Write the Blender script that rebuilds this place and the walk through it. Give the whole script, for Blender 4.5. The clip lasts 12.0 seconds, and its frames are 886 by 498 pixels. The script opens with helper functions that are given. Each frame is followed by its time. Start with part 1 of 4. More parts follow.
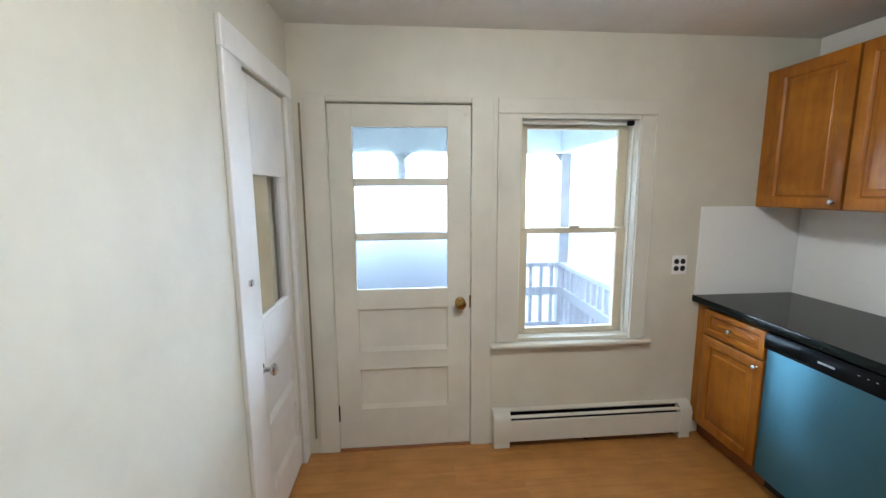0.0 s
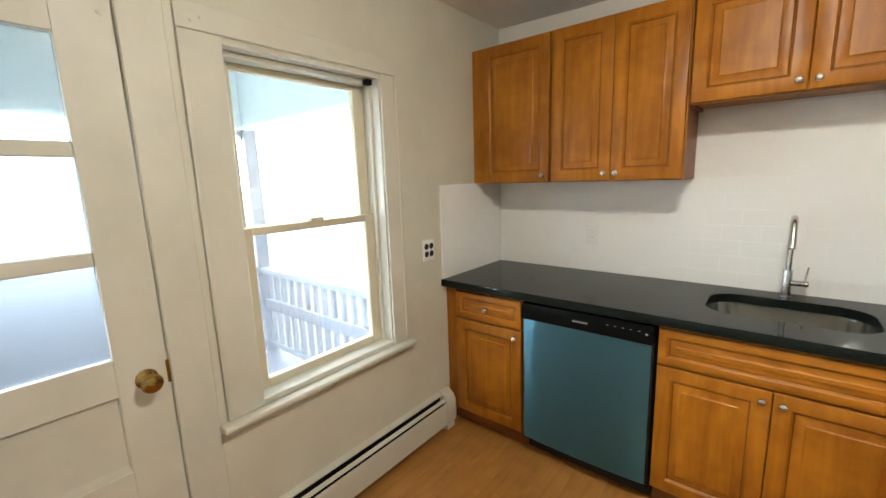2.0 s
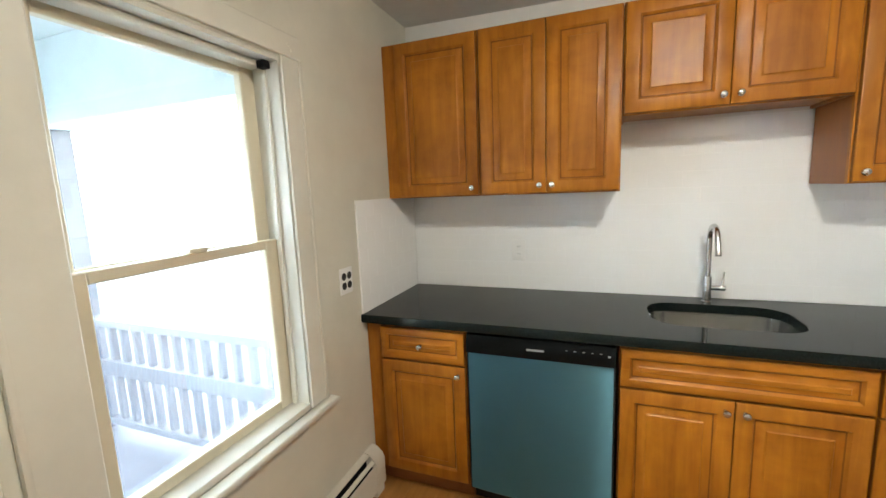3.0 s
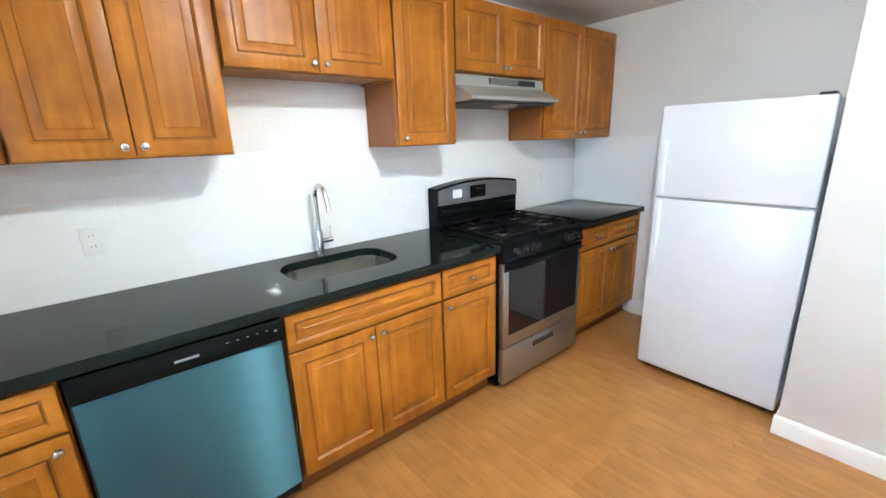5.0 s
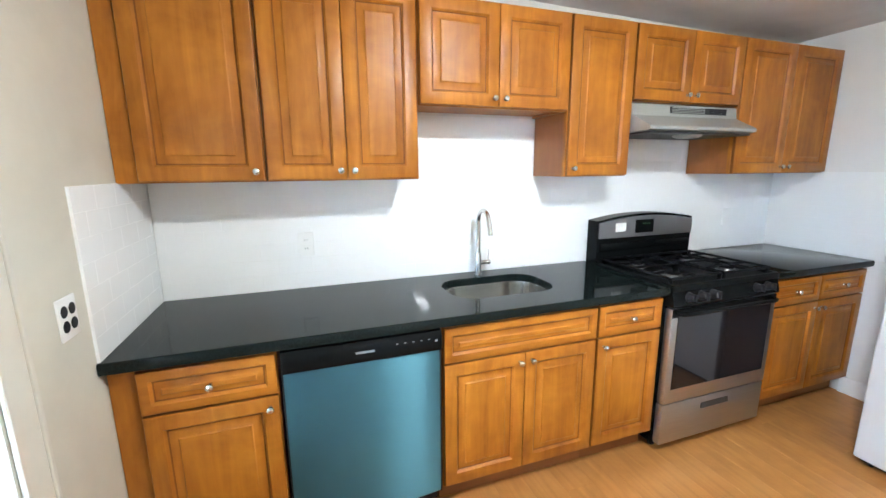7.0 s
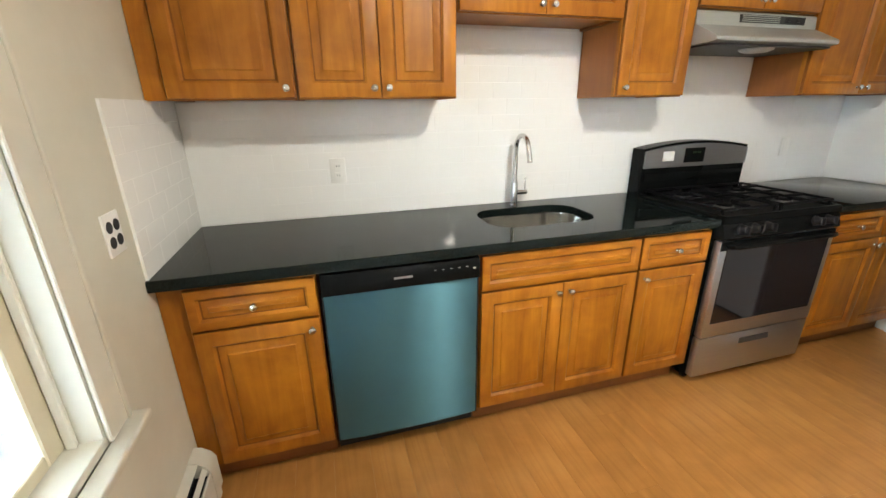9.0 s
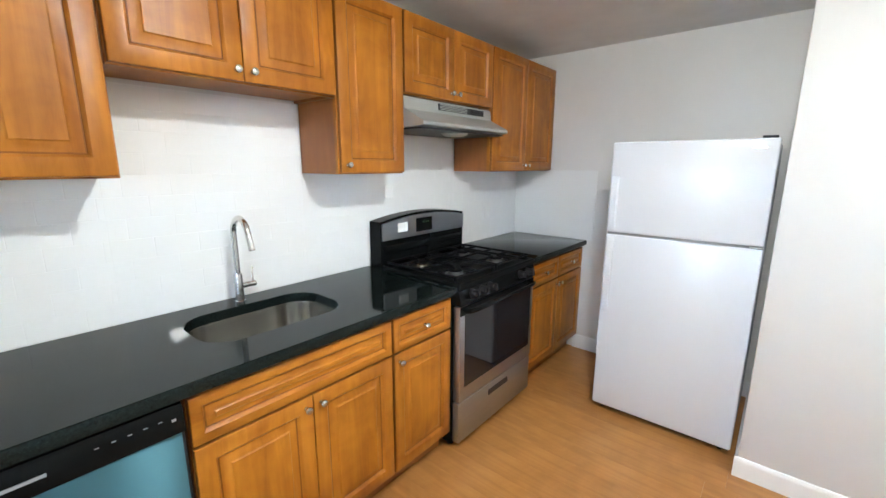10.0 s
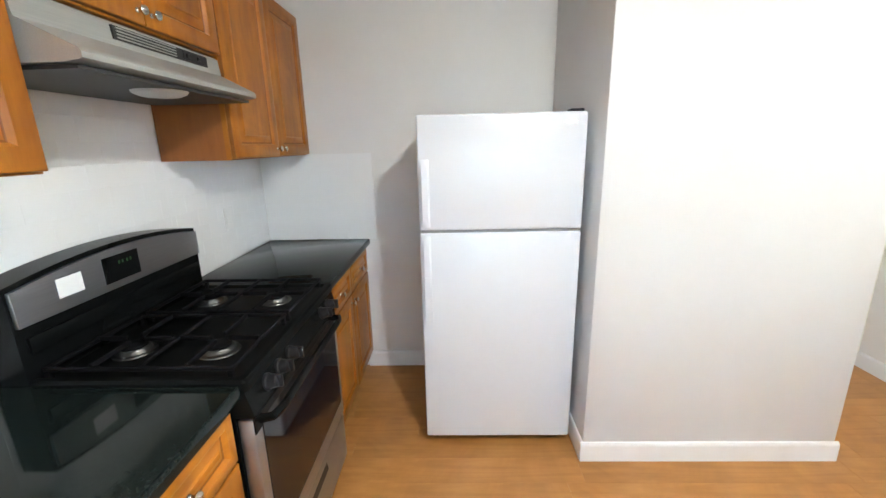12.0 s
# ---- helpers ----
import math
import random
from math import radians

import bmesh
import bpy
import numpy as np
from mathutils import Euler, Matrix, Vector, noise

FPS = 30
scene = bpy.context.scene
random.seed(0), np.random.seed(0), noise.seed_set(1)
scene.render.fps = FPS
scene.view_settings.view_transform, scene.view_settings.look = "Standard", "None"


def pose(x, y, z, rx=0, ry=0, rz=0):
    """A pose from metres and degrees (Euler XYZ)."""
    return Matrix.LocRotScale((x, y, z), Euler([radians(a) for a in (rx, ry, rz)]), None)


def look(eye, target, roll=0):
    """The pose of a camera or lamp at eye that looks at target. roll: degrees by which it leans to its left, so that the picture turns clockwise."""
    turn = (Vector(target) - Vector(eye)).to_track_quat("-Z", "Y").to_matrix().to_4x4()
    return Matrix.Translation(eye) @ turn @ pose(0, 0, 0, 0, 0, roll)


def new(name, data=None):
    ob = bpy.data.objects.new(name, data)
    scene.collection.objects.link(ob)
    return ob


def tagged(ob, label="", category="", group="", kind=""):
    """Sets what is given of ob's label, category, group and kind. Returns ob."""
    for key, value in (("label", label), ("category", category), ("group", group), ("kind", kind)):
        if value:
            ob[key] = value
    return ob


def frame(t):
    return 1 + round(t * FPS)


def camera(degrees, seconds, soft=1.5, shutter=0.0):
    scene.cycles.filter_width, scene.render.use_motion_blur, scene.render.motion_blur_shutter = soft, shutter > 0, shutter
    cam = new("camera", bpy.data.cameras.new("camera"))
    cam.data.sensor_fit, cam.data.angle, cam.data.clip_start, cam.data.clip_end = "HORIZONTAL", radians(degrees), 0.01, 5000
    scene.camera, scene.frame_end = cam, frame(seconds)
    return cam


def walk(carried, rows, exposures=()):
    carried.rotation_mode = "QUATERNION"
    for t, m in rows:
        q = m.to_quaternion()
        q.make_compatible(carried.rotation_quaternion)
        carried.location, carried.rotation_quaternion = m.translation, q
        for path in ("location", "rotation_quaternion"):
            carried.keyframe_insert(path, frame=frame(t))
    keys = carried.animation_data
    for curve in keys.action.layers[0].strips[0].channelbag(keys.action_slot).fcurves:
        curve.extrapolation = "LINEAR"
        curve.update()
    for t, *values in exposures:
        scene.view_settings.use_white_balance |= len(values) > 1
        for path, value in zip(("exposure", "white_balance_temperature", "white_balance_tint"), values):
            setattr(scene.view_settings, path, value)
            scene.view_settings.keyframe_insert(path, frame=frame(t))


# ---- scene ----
cam = camera(95.0, 12.0)
PATH = [
    (0, (0.822, 0.798, 1.543), (0.993, 2.771, 1.257), -0.3),
    (0.5, (0.798, 0.998, 1.529), (1.504, 2.843, 1.223), -0.5),
    (1, (0.753, 1.186, 1.518), (1.861, 2.815, 1.175), -1.3),
    (1.5, (0.763, 1.401, 1.471), (2.097, 2.851, 1.129), -2.1),
    (2, (0.802, 1.613, 1.483), (2.323, 2.865, 1.135), -1.9),
    (2.5, (0.881, 1.842, 1.469), (2.581, 2.86, 1.191), -1.8),
    (2.7, (0.905, 1.928, 1.477), (2.664, 2.843, 1.209), -1.9),
    (4.3, (1.169, 2.285, 1.462), (2.992, 1.628, 0.968), -2.8),
    (4.5, (1.155, 2.323, 1.463), (2.894, 1.464, 0.978), -2.8),
    (5, (1.108, 2.353, 1.473), (2.605, 1.136, 0.946), -1.9),
    (5.5, (1.076, 2.346, 1.459), (2.396, 0.935, 0.939), -1.3),
    (6, (1.07, 2.333, 1.487), (2.47, 0.976, 1.042), -0.7),
    (6.5, (1.08, 2.367, 1.489), (2.748, 1.332, 1.105), -0.6),
    (7, (1.119, 2.447, 1.479), (2.973, 1.802, 1.094), -0.5),
    (7.2, (1.182, 2.51, 1.479), (3.06, 1.952, 1.074), -0.3),
    (8.8, (1.171, 2.512, 1.405), (3.017, 2.192, 0.706), -1.0),
    (9, (1.181, 2.498, 1.407), (2.995, 1.979, 0.744), -0.8),
    (9.5, (1.243, 2.396, 1.435), (2.816, 1.298, 0.869), 1.0),
    (10, (1.393, 2.257, 1.478), (2.653, 0.757, 1.073), 0.2),
    (10.5, (1.554, 2.157, 1.472), (2.461, 0.436, 1.007), 0.3),
    (11, (1.763, 2.044, 1.478), (2.27, 0.173, 0.985), -0.9),
    (11.5, (1.923, 1.86, 1.452), (2.21, -0.062, 0.978), -0.4),
    (12, (2.001, 1.668, 1.48), (2.057, -0.268, 0.982), -1.3),
]
walk(cam, [(t, look(eye, target, roll)) for t, eye, target, roll in PATH], exposures=[
    (0, 0.33, 6150, 7), (0.5, 0.52, 6200, 6), (1, 0.53, 7100, 7), (1.5, 0.48, 7350, 7), (2, 0.42, 7400, 7), (2.7, 0.46, 7200, 7), (4.5, 1.44, 6200, 6), (5, 1.22, 6020, 6), (5.5, 1.03, 5950, 6),
    (7, 1.44, 5880, 6), (8.8, 0.88, 7150, 7), (9, 0.97, 7150, 7), (9.5, 1.38, 6220, 6), (10, 1.06, 6170, 6), (10.5, 1.02, 6270, 6), (11, 1.12, 6500, 6), (12, 1.15, 6400, 6)])

# ---------------------------------------------------------------- light
world = bpy.data.worlds.new("sky")
scene.world = world
world.use_nodes = True
wn = world.node_tree.nodes
sky = wn.new("ShaderNodeTexSky")
sky.sky_type = 'NISHITA'
sky.sun_disc = False
sky.sun_elevation = radians(33)
sky.sun_rotation = radians(107)
wn["Background"].inputs["Strength"].default_value = 0.15
world.node_tree.links.new(sky.outputs[0], wn["Background"].inputs["Color"])

sun_data = bpy.data.lights.new("sun", 'SUN')
sun_data.energy, sun_data.angle, sun_data.color = 2.5, radians(0.5), (1.0, 0.95, 0.88)
sun = new("sun", sun_data)
sun.matrix_world = look((0, 0, 0), (-0.80, 0.25, -0.55))

LAMP_POWER = 250.0
HALL_POWER = 70.0
LAMP = (1.42, 1.52)

# plan: inner faces of the room; the walls run up behind the ceiling, which falls to the south
WX, EX, NY, SY, CZ = 0.21, 3.200, 3.07, -0.87, 2.45


def ceiling_at(y):
    return 2.312 + 0.0205 * (y - SY)



# ---------------------------------------------------------------- materials
def mat(name, color, rough=0.5, metal=0.0):
    m = bpy.data.materials.new(name)
    m.use_nodes = True
    b = m.node_tree.nodes["Principled BSDF"]
    b.inputs["Base Color"].default_value = (*color, 1)
    b.inputs["Roughness"].default_value = rough
    b.inputs["Metallic"].default_value = metal
    return m


def node(m, kind, **values):
    n = m.node_tree.nodes.new(kind)
    for k, v in values.items():
        n.inputs[k].default_value = v
    return n


def link(m, a, b):
    m.node_tree.links.new(a, b)


def coords(m, scale=(1, 1, 1)):
    c = node(m, "ShaderNodeTexCoord")
    mp = node(m, "ShaderNodeMapping")
    mp.inputs["Scale"].default_value = scale
    link(m, c.outputs["Object"], mp.inputs["Vector"])
    return mp.outputs["Vector"]


def ramp(m, fac, stops):
    r = node(m, "ShaderNodeValToRGB")
    e = r.color_ramp.elements
    e[0].position, e[0].color = stops[0][0], (*stops[0][1], 1)
    e[1].position, e[1].color = stops[-1][0], (*stops[-1][1], 1)
    for p, c in stops[1:-1]:
        x = e.new(p)
        x.color = (*c, 1)
    link(m, fac, r.inputs["Fac"])
    return r.outputs["Color"]


def noise_tex(m, vec, scale, detail=4, rough=0.55, distort=0.0):
    n = node(m, "ShaderNodeTexNoise", Scale=scale, Detail=detail, Roughness=rough, Distortion=distort)
    link(m, vec, n.inputs["Vector"])
    return n.outputs["Fac"]


def bump(m, height, strength, dist):
    b = node(m, "ShaderNodeBump", Strength=strength, Distance=dist)
    link(m, height, b.inputs["Height"])
    link(m, b.outputs["Normal"], m.node_tree.nodes["Principled BSDF"].inputs["Normal"])


def to(m, out, socket):
    link(m, out, m.node_tree.nodes["Principled BSDF"].inputs[socket])


def mixc(m, fac, a, b, mode='MIX'):
    x = m.node_tree.nodes.new("ShaderNodeMix")
    x.data_type, x.blend_type = 'RGBA', mode
    if isinstance(fac, (int, float)):
        x.inputs[0].default_value = fac
    else:
        link(m, fac, x.inputs[0])
    for v, i in ((a, 6), (b, 7)):
        if isinstance(v, tuple):
            x.inputs[i].default_value = (*v, 1)
        else:
            link(m, v, x.inputs[i])
    return x.outputs[2]


def hue_random(m, col, amount):
    info = node(m, "ShaderNodeObjectInfo")
    mr = node(m, "ShaderNodeMapRange")
    mr.inputs["To Min"].default_value, mr.inputs["To Max"].default_value = 1 - amount, 1 + amount
    link(m, info.outputs["Random"], mr.inputs["Value"])
    h = node(m, "ShaderNodeHueSaturation")
    link(m, mr.outputs["Result"], h.inputs["Value"])
    link(m, col, h.inputs["Color"])
    return h.outputs["Color"]


def paint(name, color, rough, relief=0.15, grain=90.0, wear=0.05):
    m = mat(name, color, rough)
    v = coords(m)
    big = noise_tex(m, v, 2.3, 5, 0.6)
    dark = tuple(c * (1 - wear * 2) for c in color)
    lite = tuple(min(1, c * (1 + wear * 0.6)) for c in color)
    to(m, ramp(m, big, [(0.3, dark), (0.62, lite)]), "Base Color")
    bump(m, noise_tex(m, v, grain, 3), relief, 0.002)
    rr = node(m, "ShaderNodeMapRange")
    rr.inputs["To Min"].default_value, rr.inputs["To Max"].default_value = rough * 0.8, min(1, rough * 1.2)
    link(m, noise_tex(m, v, 7.0, 3), rr.inputs["Value"])
    to(m, rr.outputs["Result"], "Roughness")
    return m


def wood(name, scale, a, b, c, rough, vary=0.06, fine_share=0.22, cloud_share=0.36):
    m = mat(name, b, rough)
    v = coords(m, scale)
    figure = noise_tex(m, v, 1.0, 6, 0.6, 1.2)
    fine = noise_tex(m, v, 6.0, 8, 0.7)
    cloud = noise_tex(m, coords(m), 3.4, 4, 0.6, 0.6)
    col = ramp(m, figure, [(0.28, a), (0.5, b), (0.72, c)])
    col = mixc(m, fine_share, col, ramp(m, fine, [(0.35, a), (0.65, c)]))
    col = mixc(m, cloud_share, col, ramp(m, cloud, [(0.32, a), (0.5, b), (0.66, c)]))
    to(m, hue_random(m, col, vary), "Base Color")
    bump(m, fine, 0.06, 0.001)
    rr = node(m, "ShaderNodeMapRange")
    rr.inputs["To Min"].default_value, rr.inputs["To Max"].default_value = rough * 0.8, rough * 1.25
    link(m, figure, rr.inputs["Value"])
    to(m, rr.outputs["Result"], "Roughness")
    return m


M_WALL = paint("wall_paint", (0.86, 0.84, 0.80), 0.55, wear=0.02)
# north and west wall cream, darkened to hold down lamp glare; trim_paint follows it
M_WALLN = paint("darkened_cream_paint", (0.62, 0.603, 0.515), 0.45, 0.5, 26)
M_WALLW = paint("white_wall_paint", (0.78, 0.77, 0.745), 0.5, wear=0.015)
# darker copy of the white wall paint, offsets the lamp's glare on the partition
M_PARTITION = paint("darkened_white_wall_paint", (0.67, 0.668, 0.658), 0.5, wear=0.015)
M_CEIL = paint("ceiling_paint", (0.74, 0.73, 0.71), 0.75, 0.35, 60)
M_TRIM = paint("trim_paint", (0.63, 0.613, 0.535), 0.45, 0.30, 20, 0.06)
# pantry door white, raised above trim_paint to carry the daylight falling on it
M_DOORW = paint("daylit_white_door_paint", (0.76, 0.76, 0.745), 0.40, 0.25, 20, 0.05)
M_TRIMW = paint("baseboard_paint", (0.82, 0.82, 0.82), 0.35, 0.08, 30, 0.03)
M_HEAT = paint("heater_enamel", (0.62, 0.605, 0.53), 0.40, 0.05, 30)
M_VINYL = paint("beige_vinyl", (0.62, 0.56, 0.42), 0.4, 0.04, 30)
M_FRIDGE = paint("white_enamel", (0.68, 0.70, 0.735), 0.22, 0.10, 260, 0.01)
M_PLASTIC = mat("white_plastic", (0.8, 0.8, 0.78), 0.35)
M_DARKPL = mat("dark_plastic", (0.015, 0.015, 0.017), 0.35)
# near-black in place of recess shade: hood underside, vent and drawer grip
M_HOODDARK = mat("dark_recess_metal", (0.05, 0.05, 0.05), 0.5, 0.6)
M_GASKET = mat("grey_gasket", (0.22, 0.23, 0.24), 0.6)
M_WOODV = wood("honey_maple_upright", (14, 14, 1.6), (0.175, 0.048, 0.005), (0.345, 0.119, 0.011), (0.51, 0.194, 0.020), 0.35, 0.06, 0.12, 0.5)
M_WOODH = wood("honey_maple_level", (14, 1.6, 14), (0.175, 0.048, 0.005), (0.345, 0.119, 0.011), (0.51, 0.194, 0.020), 0.35, 0.06, 0.12, 0.5)
# dark glaze, with the shade of grooves and door gaps put into its colour
M_GROOVE = wood("glaze_and_groove_shade", (14, 14, 1.6), (0.13, 0.040, 0.005), (0.19, 0.061, 0.008), (0.25, 0.085, 0.011), 0.5)
M_SIDE = wood("plain_laminate_side", (14, 14, 1.6), (0.20, 0.060, 0.010), (0.265, 0.084, 0.015), (0.325, 0.108, 0.021), 0.42, 0.03, 0.08, 0.3)
M_KICK = wood("toe_kick_wood", (14, 1.6, 14), (0.16, 0.05, 0.012), (0.22, 0.075, 0.018), (0.27, 0.10, 0.025), 0.45)
M_FLOOR = wood("oak_plank", (0.9, 9, 9), (0.225, 0.087, 0.019), (0.405, 0.180, 0.046), (0.52, 0.256, 0.080), 0.36, 0.05, 0.12)
M_SUB = mat("subfloor", (0.10, 0.055, 0.03), 0.9)
M_CHROME = mat("polished_nickel", (0.60, 0.60, 0.59), 0.21, 1.0)
M_BRASS = mat("aged_brass", (0.36, 0.22, 0.07), 0.22, 1.0)
M_IRON = mat("cast_iron", (0.007, 0.007, 0.008), 0.5)
M_BLACK = mat("black_enamel", (0.004, 0.0045, 0.0045), 0.26)
M_COOKTOP = mat("porcelain_cooktop_black", (0.004, 0.0045, 0.0045), 0.42)
M_OVENGL = mat("oven_glass", (0.006, 0.006, 0.008), 0.05)
M_GROUT = mat("grout", (0.85, 0.855, 0.845), 0.4)
M_SCREENLIT = mat("display_green", (0.012, 0.05, 0.012), 0.3)
M_SCREENLIT.node_tree.nodes["Principled BSDF"].inputs["Emission Color"].default_value = (0.3, 1, 0.2, 1)
M_SCREENLIT.node_tree.nodes["Principled BSDF"].inputs["Emission Strength"].default_value = 0.008
M_PAPER = mat("paper_label", (0.85, 0.85, 0.83), 0.6)
M_GREYINK = mat("grey_print", (0.28, 0.29, 0.30), 0.4)
M_LAMPCOVER = mat("grey_lamp_plastic", (0.52, 0.52, 0.50), 0.35)
M_ALU = mat("burner_alloy", (0.11, 0.11, 0.108), 0.40, 1.0)


def brushed(name, color, rough, scale, metal=1.0, relief=0.08):
    m = mat(name, color, rough, metal)
    v = coords(m, scale)
    f = noise_tex(m, v, 1.0, 5, 0.7)
    to(m, ramp(m, f, [(0.3, tuple(c * 0.9 for c in color)), (0.7, tuple(min(1, c * 1.06) for c in color))]), "Base Color")
    bump(m, f, relief, 0.0006)
    return m


M_STEEL = brushed("brushed_steel", (0.41, 0.425, 0.445), 0.38, (400, 6, 400))
M_STEELV = brushed("hood_steel", (0.42, 0.43, 0.405), 0.42, (300, 5, 300), 0.45)
M_SINK = brushed("sink_steel", (0.50, 0.485, 0.45), 0.17, (200, 6, 200))
M_FILM = paint("blue_film_on_steel", (0.070, 0.180, 0.230), 0.42, 0.02, 14.0, 0.03)
film_b = M_FILM.node_tree.nodes["Principled BSDF"]
film_b.inputs["Metallic"].default_value = 0.8
film_b.inputs["Anisotropic"].default_value = 1.0
film_b.inputs["Anisotropic Rotation"].default_value = 0.25
film_t = node(M_FILM, "ShaderNodeTangent")
film_t.direction_type, film_t.axis = 'RADIAL', 'Z'
link(M_FILM, film_t.outputs["Tangent"], film_b.inputs["Tangent"])

# glazed tile: slightly wavy glaze
M_TILE = mat("white_glazed_tile", (0.82, 0.82, 0.80), 0.035)
bump(M_TILE, noise_tex(M_TILE, coords(M_TILE), 14.0, 2), 0.10, 0.004)
info_n = node(M_TILE, "ShaderNodeRGB")
info_n.outputs[0].default_value = (0.865, 0.87, 0.86, 1)
to(M_TILE, hue_random(M_TILE, info_n.outputs[0], 0.004), "Base Color")

# black granite with fine grey speckle
M_STONE = mat("black_granite", (0.014, 0.015, 0.015), 0.16)
gv = coords(M_STONE)
spk = node(M_STONE, "ShaderNodeTexVoronoi", Scale=260.0)
link(M_STONE, gv, spk.inputs["Vector"])
base_c = ramp(M_STONE, noise_tex(M_STONE, gv, 120, 6, 0.7), [(0.35, (0.003, 0.005, 0.0048)), (0.75, (0.013, 0.019, 0.018))])
speck = ramp(M_STONE, spk.outputs["Distance"], [(0.06, (0.05, 0.05, 0.046)), (0.18, (0.0, 0.0, 0.0))])
to(M_STONE, mixc(M_STONE, 0.5, base_c, speck, 'ADD'), "Base Color")
rr_n = node(M_STONE, "ShaderNodeMapRange")
rr_n.inputs["To Min"].default_value, rr_n.inputs["To Max"].default_value = 0.035, 0.08
link(M_STONE, noise_tex(M_STONE, gv, 6, 4), rr_n.inputs["Value"])
to(M_STONE, rr_n.outputs["Result"], "Roughness")


for m_ in (M_WOODV, M_WOODH, M_GROOVE):
    m_.node_tree.nodes["Principled BSDF"].inputs["Specular IOR Level"].default_value = 0.30
for m_, spec in ((M_STONE, 0.17), (M_BLACK, 0.08), (M_COOKTOP, 0.06), (M_IRON, 0.03), (M_DARKPL, 0.22)):
    m_.node_tree.nodes["Principled BSDF"].inputs["Specular IOR Level"].default_value = spec


def glass(name, rough, tint=(1, 1, 1)):
    m = mat(name, tint, rough)
    b = m.node_tree.nodes["Principled BSDF"]
    b.inputs["Transmission Weight"].default_value = 1.0
    b.inputs["IOR"].default_value = 1.45
    return m


M_GLASS = glass("window_glass", 0.0)
# back door glass, tinted dark to keep the backdrop's glow below white
M_FROST = glass("frosted_dimmed_glass", 0.35, (0.16, 0.172, 0.198))
M_HAZY = glass("hazy_dimmed_glass", 0.10, (0.46, 0.465, 0.475))
M_PANTRY = paint("pantry_tan", (0.34, 0.25, 0.14), 0.6)
M_CABLE = mat("tan_cable", (0.22, 0.17, 0.11), 0.6)
M_OBSCURE = paint("tan_sheet_behind_glass", (0.34, 0.26, 0.145), 0.12, 0.02, 20, 0.2)

M_SCREEN = bpy.data.materials.new("insect_screen")
M_SCREEN.use_nodes = True
sn = M_SCREEN.node_tree.nodes
sn.remove(sn["Principled BSDF"])
mix_s, clear_s, cloth_s = sn.new("ShaderNodeMixShader"), sn.new("ShaderNodeBsdfTransparent"), sn.new("ShaderNodeBsdfTranslucent")
cloth_s.inputs["Color"].default_value = (0.07, 0.072, 0.085, 1)
mix_s.inputs[0].default_value = 0.30
link(M_SCREEN, clear_s.outputs[0], mix_s.inputs[1])
link(M_SCREEN, cloth_s.outputs[0], mix_s.inputs[2])
link(M_SCREEN, mix_s.outputs[0], sn["Material Output"].inputs["Surface"])

M_SHADE = mat("opal_glass", (0.9, 0.9, 0.88), 0.3)
M_SHADE.node_tree.nodes["Principled BSDF"].inputs["Emission Color"].default_value = (1.0, 0.98, 0.94, 1)
M_SHADE.node_tree.nodes["Principled BSDF"].inputs["Emission Strength"].default_value = LAMP_POWER
M_SHADE_HALL = mat("opal_glass_dim", (0.9, 0.9, 0.88), 0.3)
M_SHADE_HALL.node_tree.nodes["Principled BSDF"].inputs["Emission Color"].default_value = (1.0, 0.97, 0.92, 1)
M_SHADE_HALL.node_tree.nodes["Principled BSDF"].inputs["Emission Strength"].default_value = HALL_POWER
M_PORCHCEIL = paint("porch_ceiling_blue", (0.64, 0.71, 0.73), 0.6)
# porch and deck colours darkened so they read as backlit by the backdrop
M_PORCH = paint("porch_paint_darkened", (0.25, 0.25, 0.275), 0.5)
M_DECK = paint("deck_grey", (0.16, 0.16, 0.19), 0.6)
M_GROUND = paint("pale_concrete", (0.42, 0.41, 0.39), 0.9)
# emissive sheet added beyond the porch as the room's daylight source
M_BACK = mat("backdrop_glow", (0.8, 0.8, 0.8), 1.0)
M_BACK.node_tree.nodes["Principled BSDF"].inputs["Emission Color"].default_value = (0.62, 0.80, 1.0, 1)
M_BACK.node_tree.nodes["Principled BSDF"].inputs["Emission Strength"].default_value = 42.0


# ---------------------------------------------------------------- mesh helpers
def box(bm, x0, x1, y0, y1, z0, z1, bev=0.0, seg=1):
    m = Matrix.Translation(((x0 + x1) / 2, (y0 + y1) / 2, (z0 + z1) / 2)) @ Matrix.Diagonal((abs(x1 - x0), abs(y1 - y0), abs(z1 - z0), 1))
    r = bmesh.ops.create_cube(bm, size=1, matrix=m)
    if bev:
        edges = list({e for v in r["verts"] for e in v.link_edges})
        bmesh.ops.bevel(bm, geom=edges, offset=bev, segments=seg, affect='EDGES', profile=0.5)
    return bm


def boxed(*args, **kw):
    return box(bmesh.new(), *args, **kw)


def loft(bm, loops, cap0=True, cap1=True):
    rows = [[bm.verts.new(p) for p in lp] for lp in loops]
    n = len(rows[0])
    for a, b in zip(rows, rows[1:]):
        for i in range(n):
            bm.faces.new((a[i], a[(i + 1) % n], b[(i + 1) % n], b[i]))
    if cap0:
        bm.faces.new(list(reversed(rows[0])))
    if cap1:
        bm.faces.new(rows[-1])
    bmesh.ops.recalc_face_normals(bm, faces=bm.faces[:])
    return bm


def ring(c, axis, r, seg=20):
    c, axis = Vector(c), Vector(axis).normalized()
    u = axis.orthogonal().normalized()
    w = axis.cross(u)
    return [c + (u * math.cos(2 * math.pi * i / seg) + w * math.sin(2 * math.pi * i / seg)) * r for i in range(seg)]


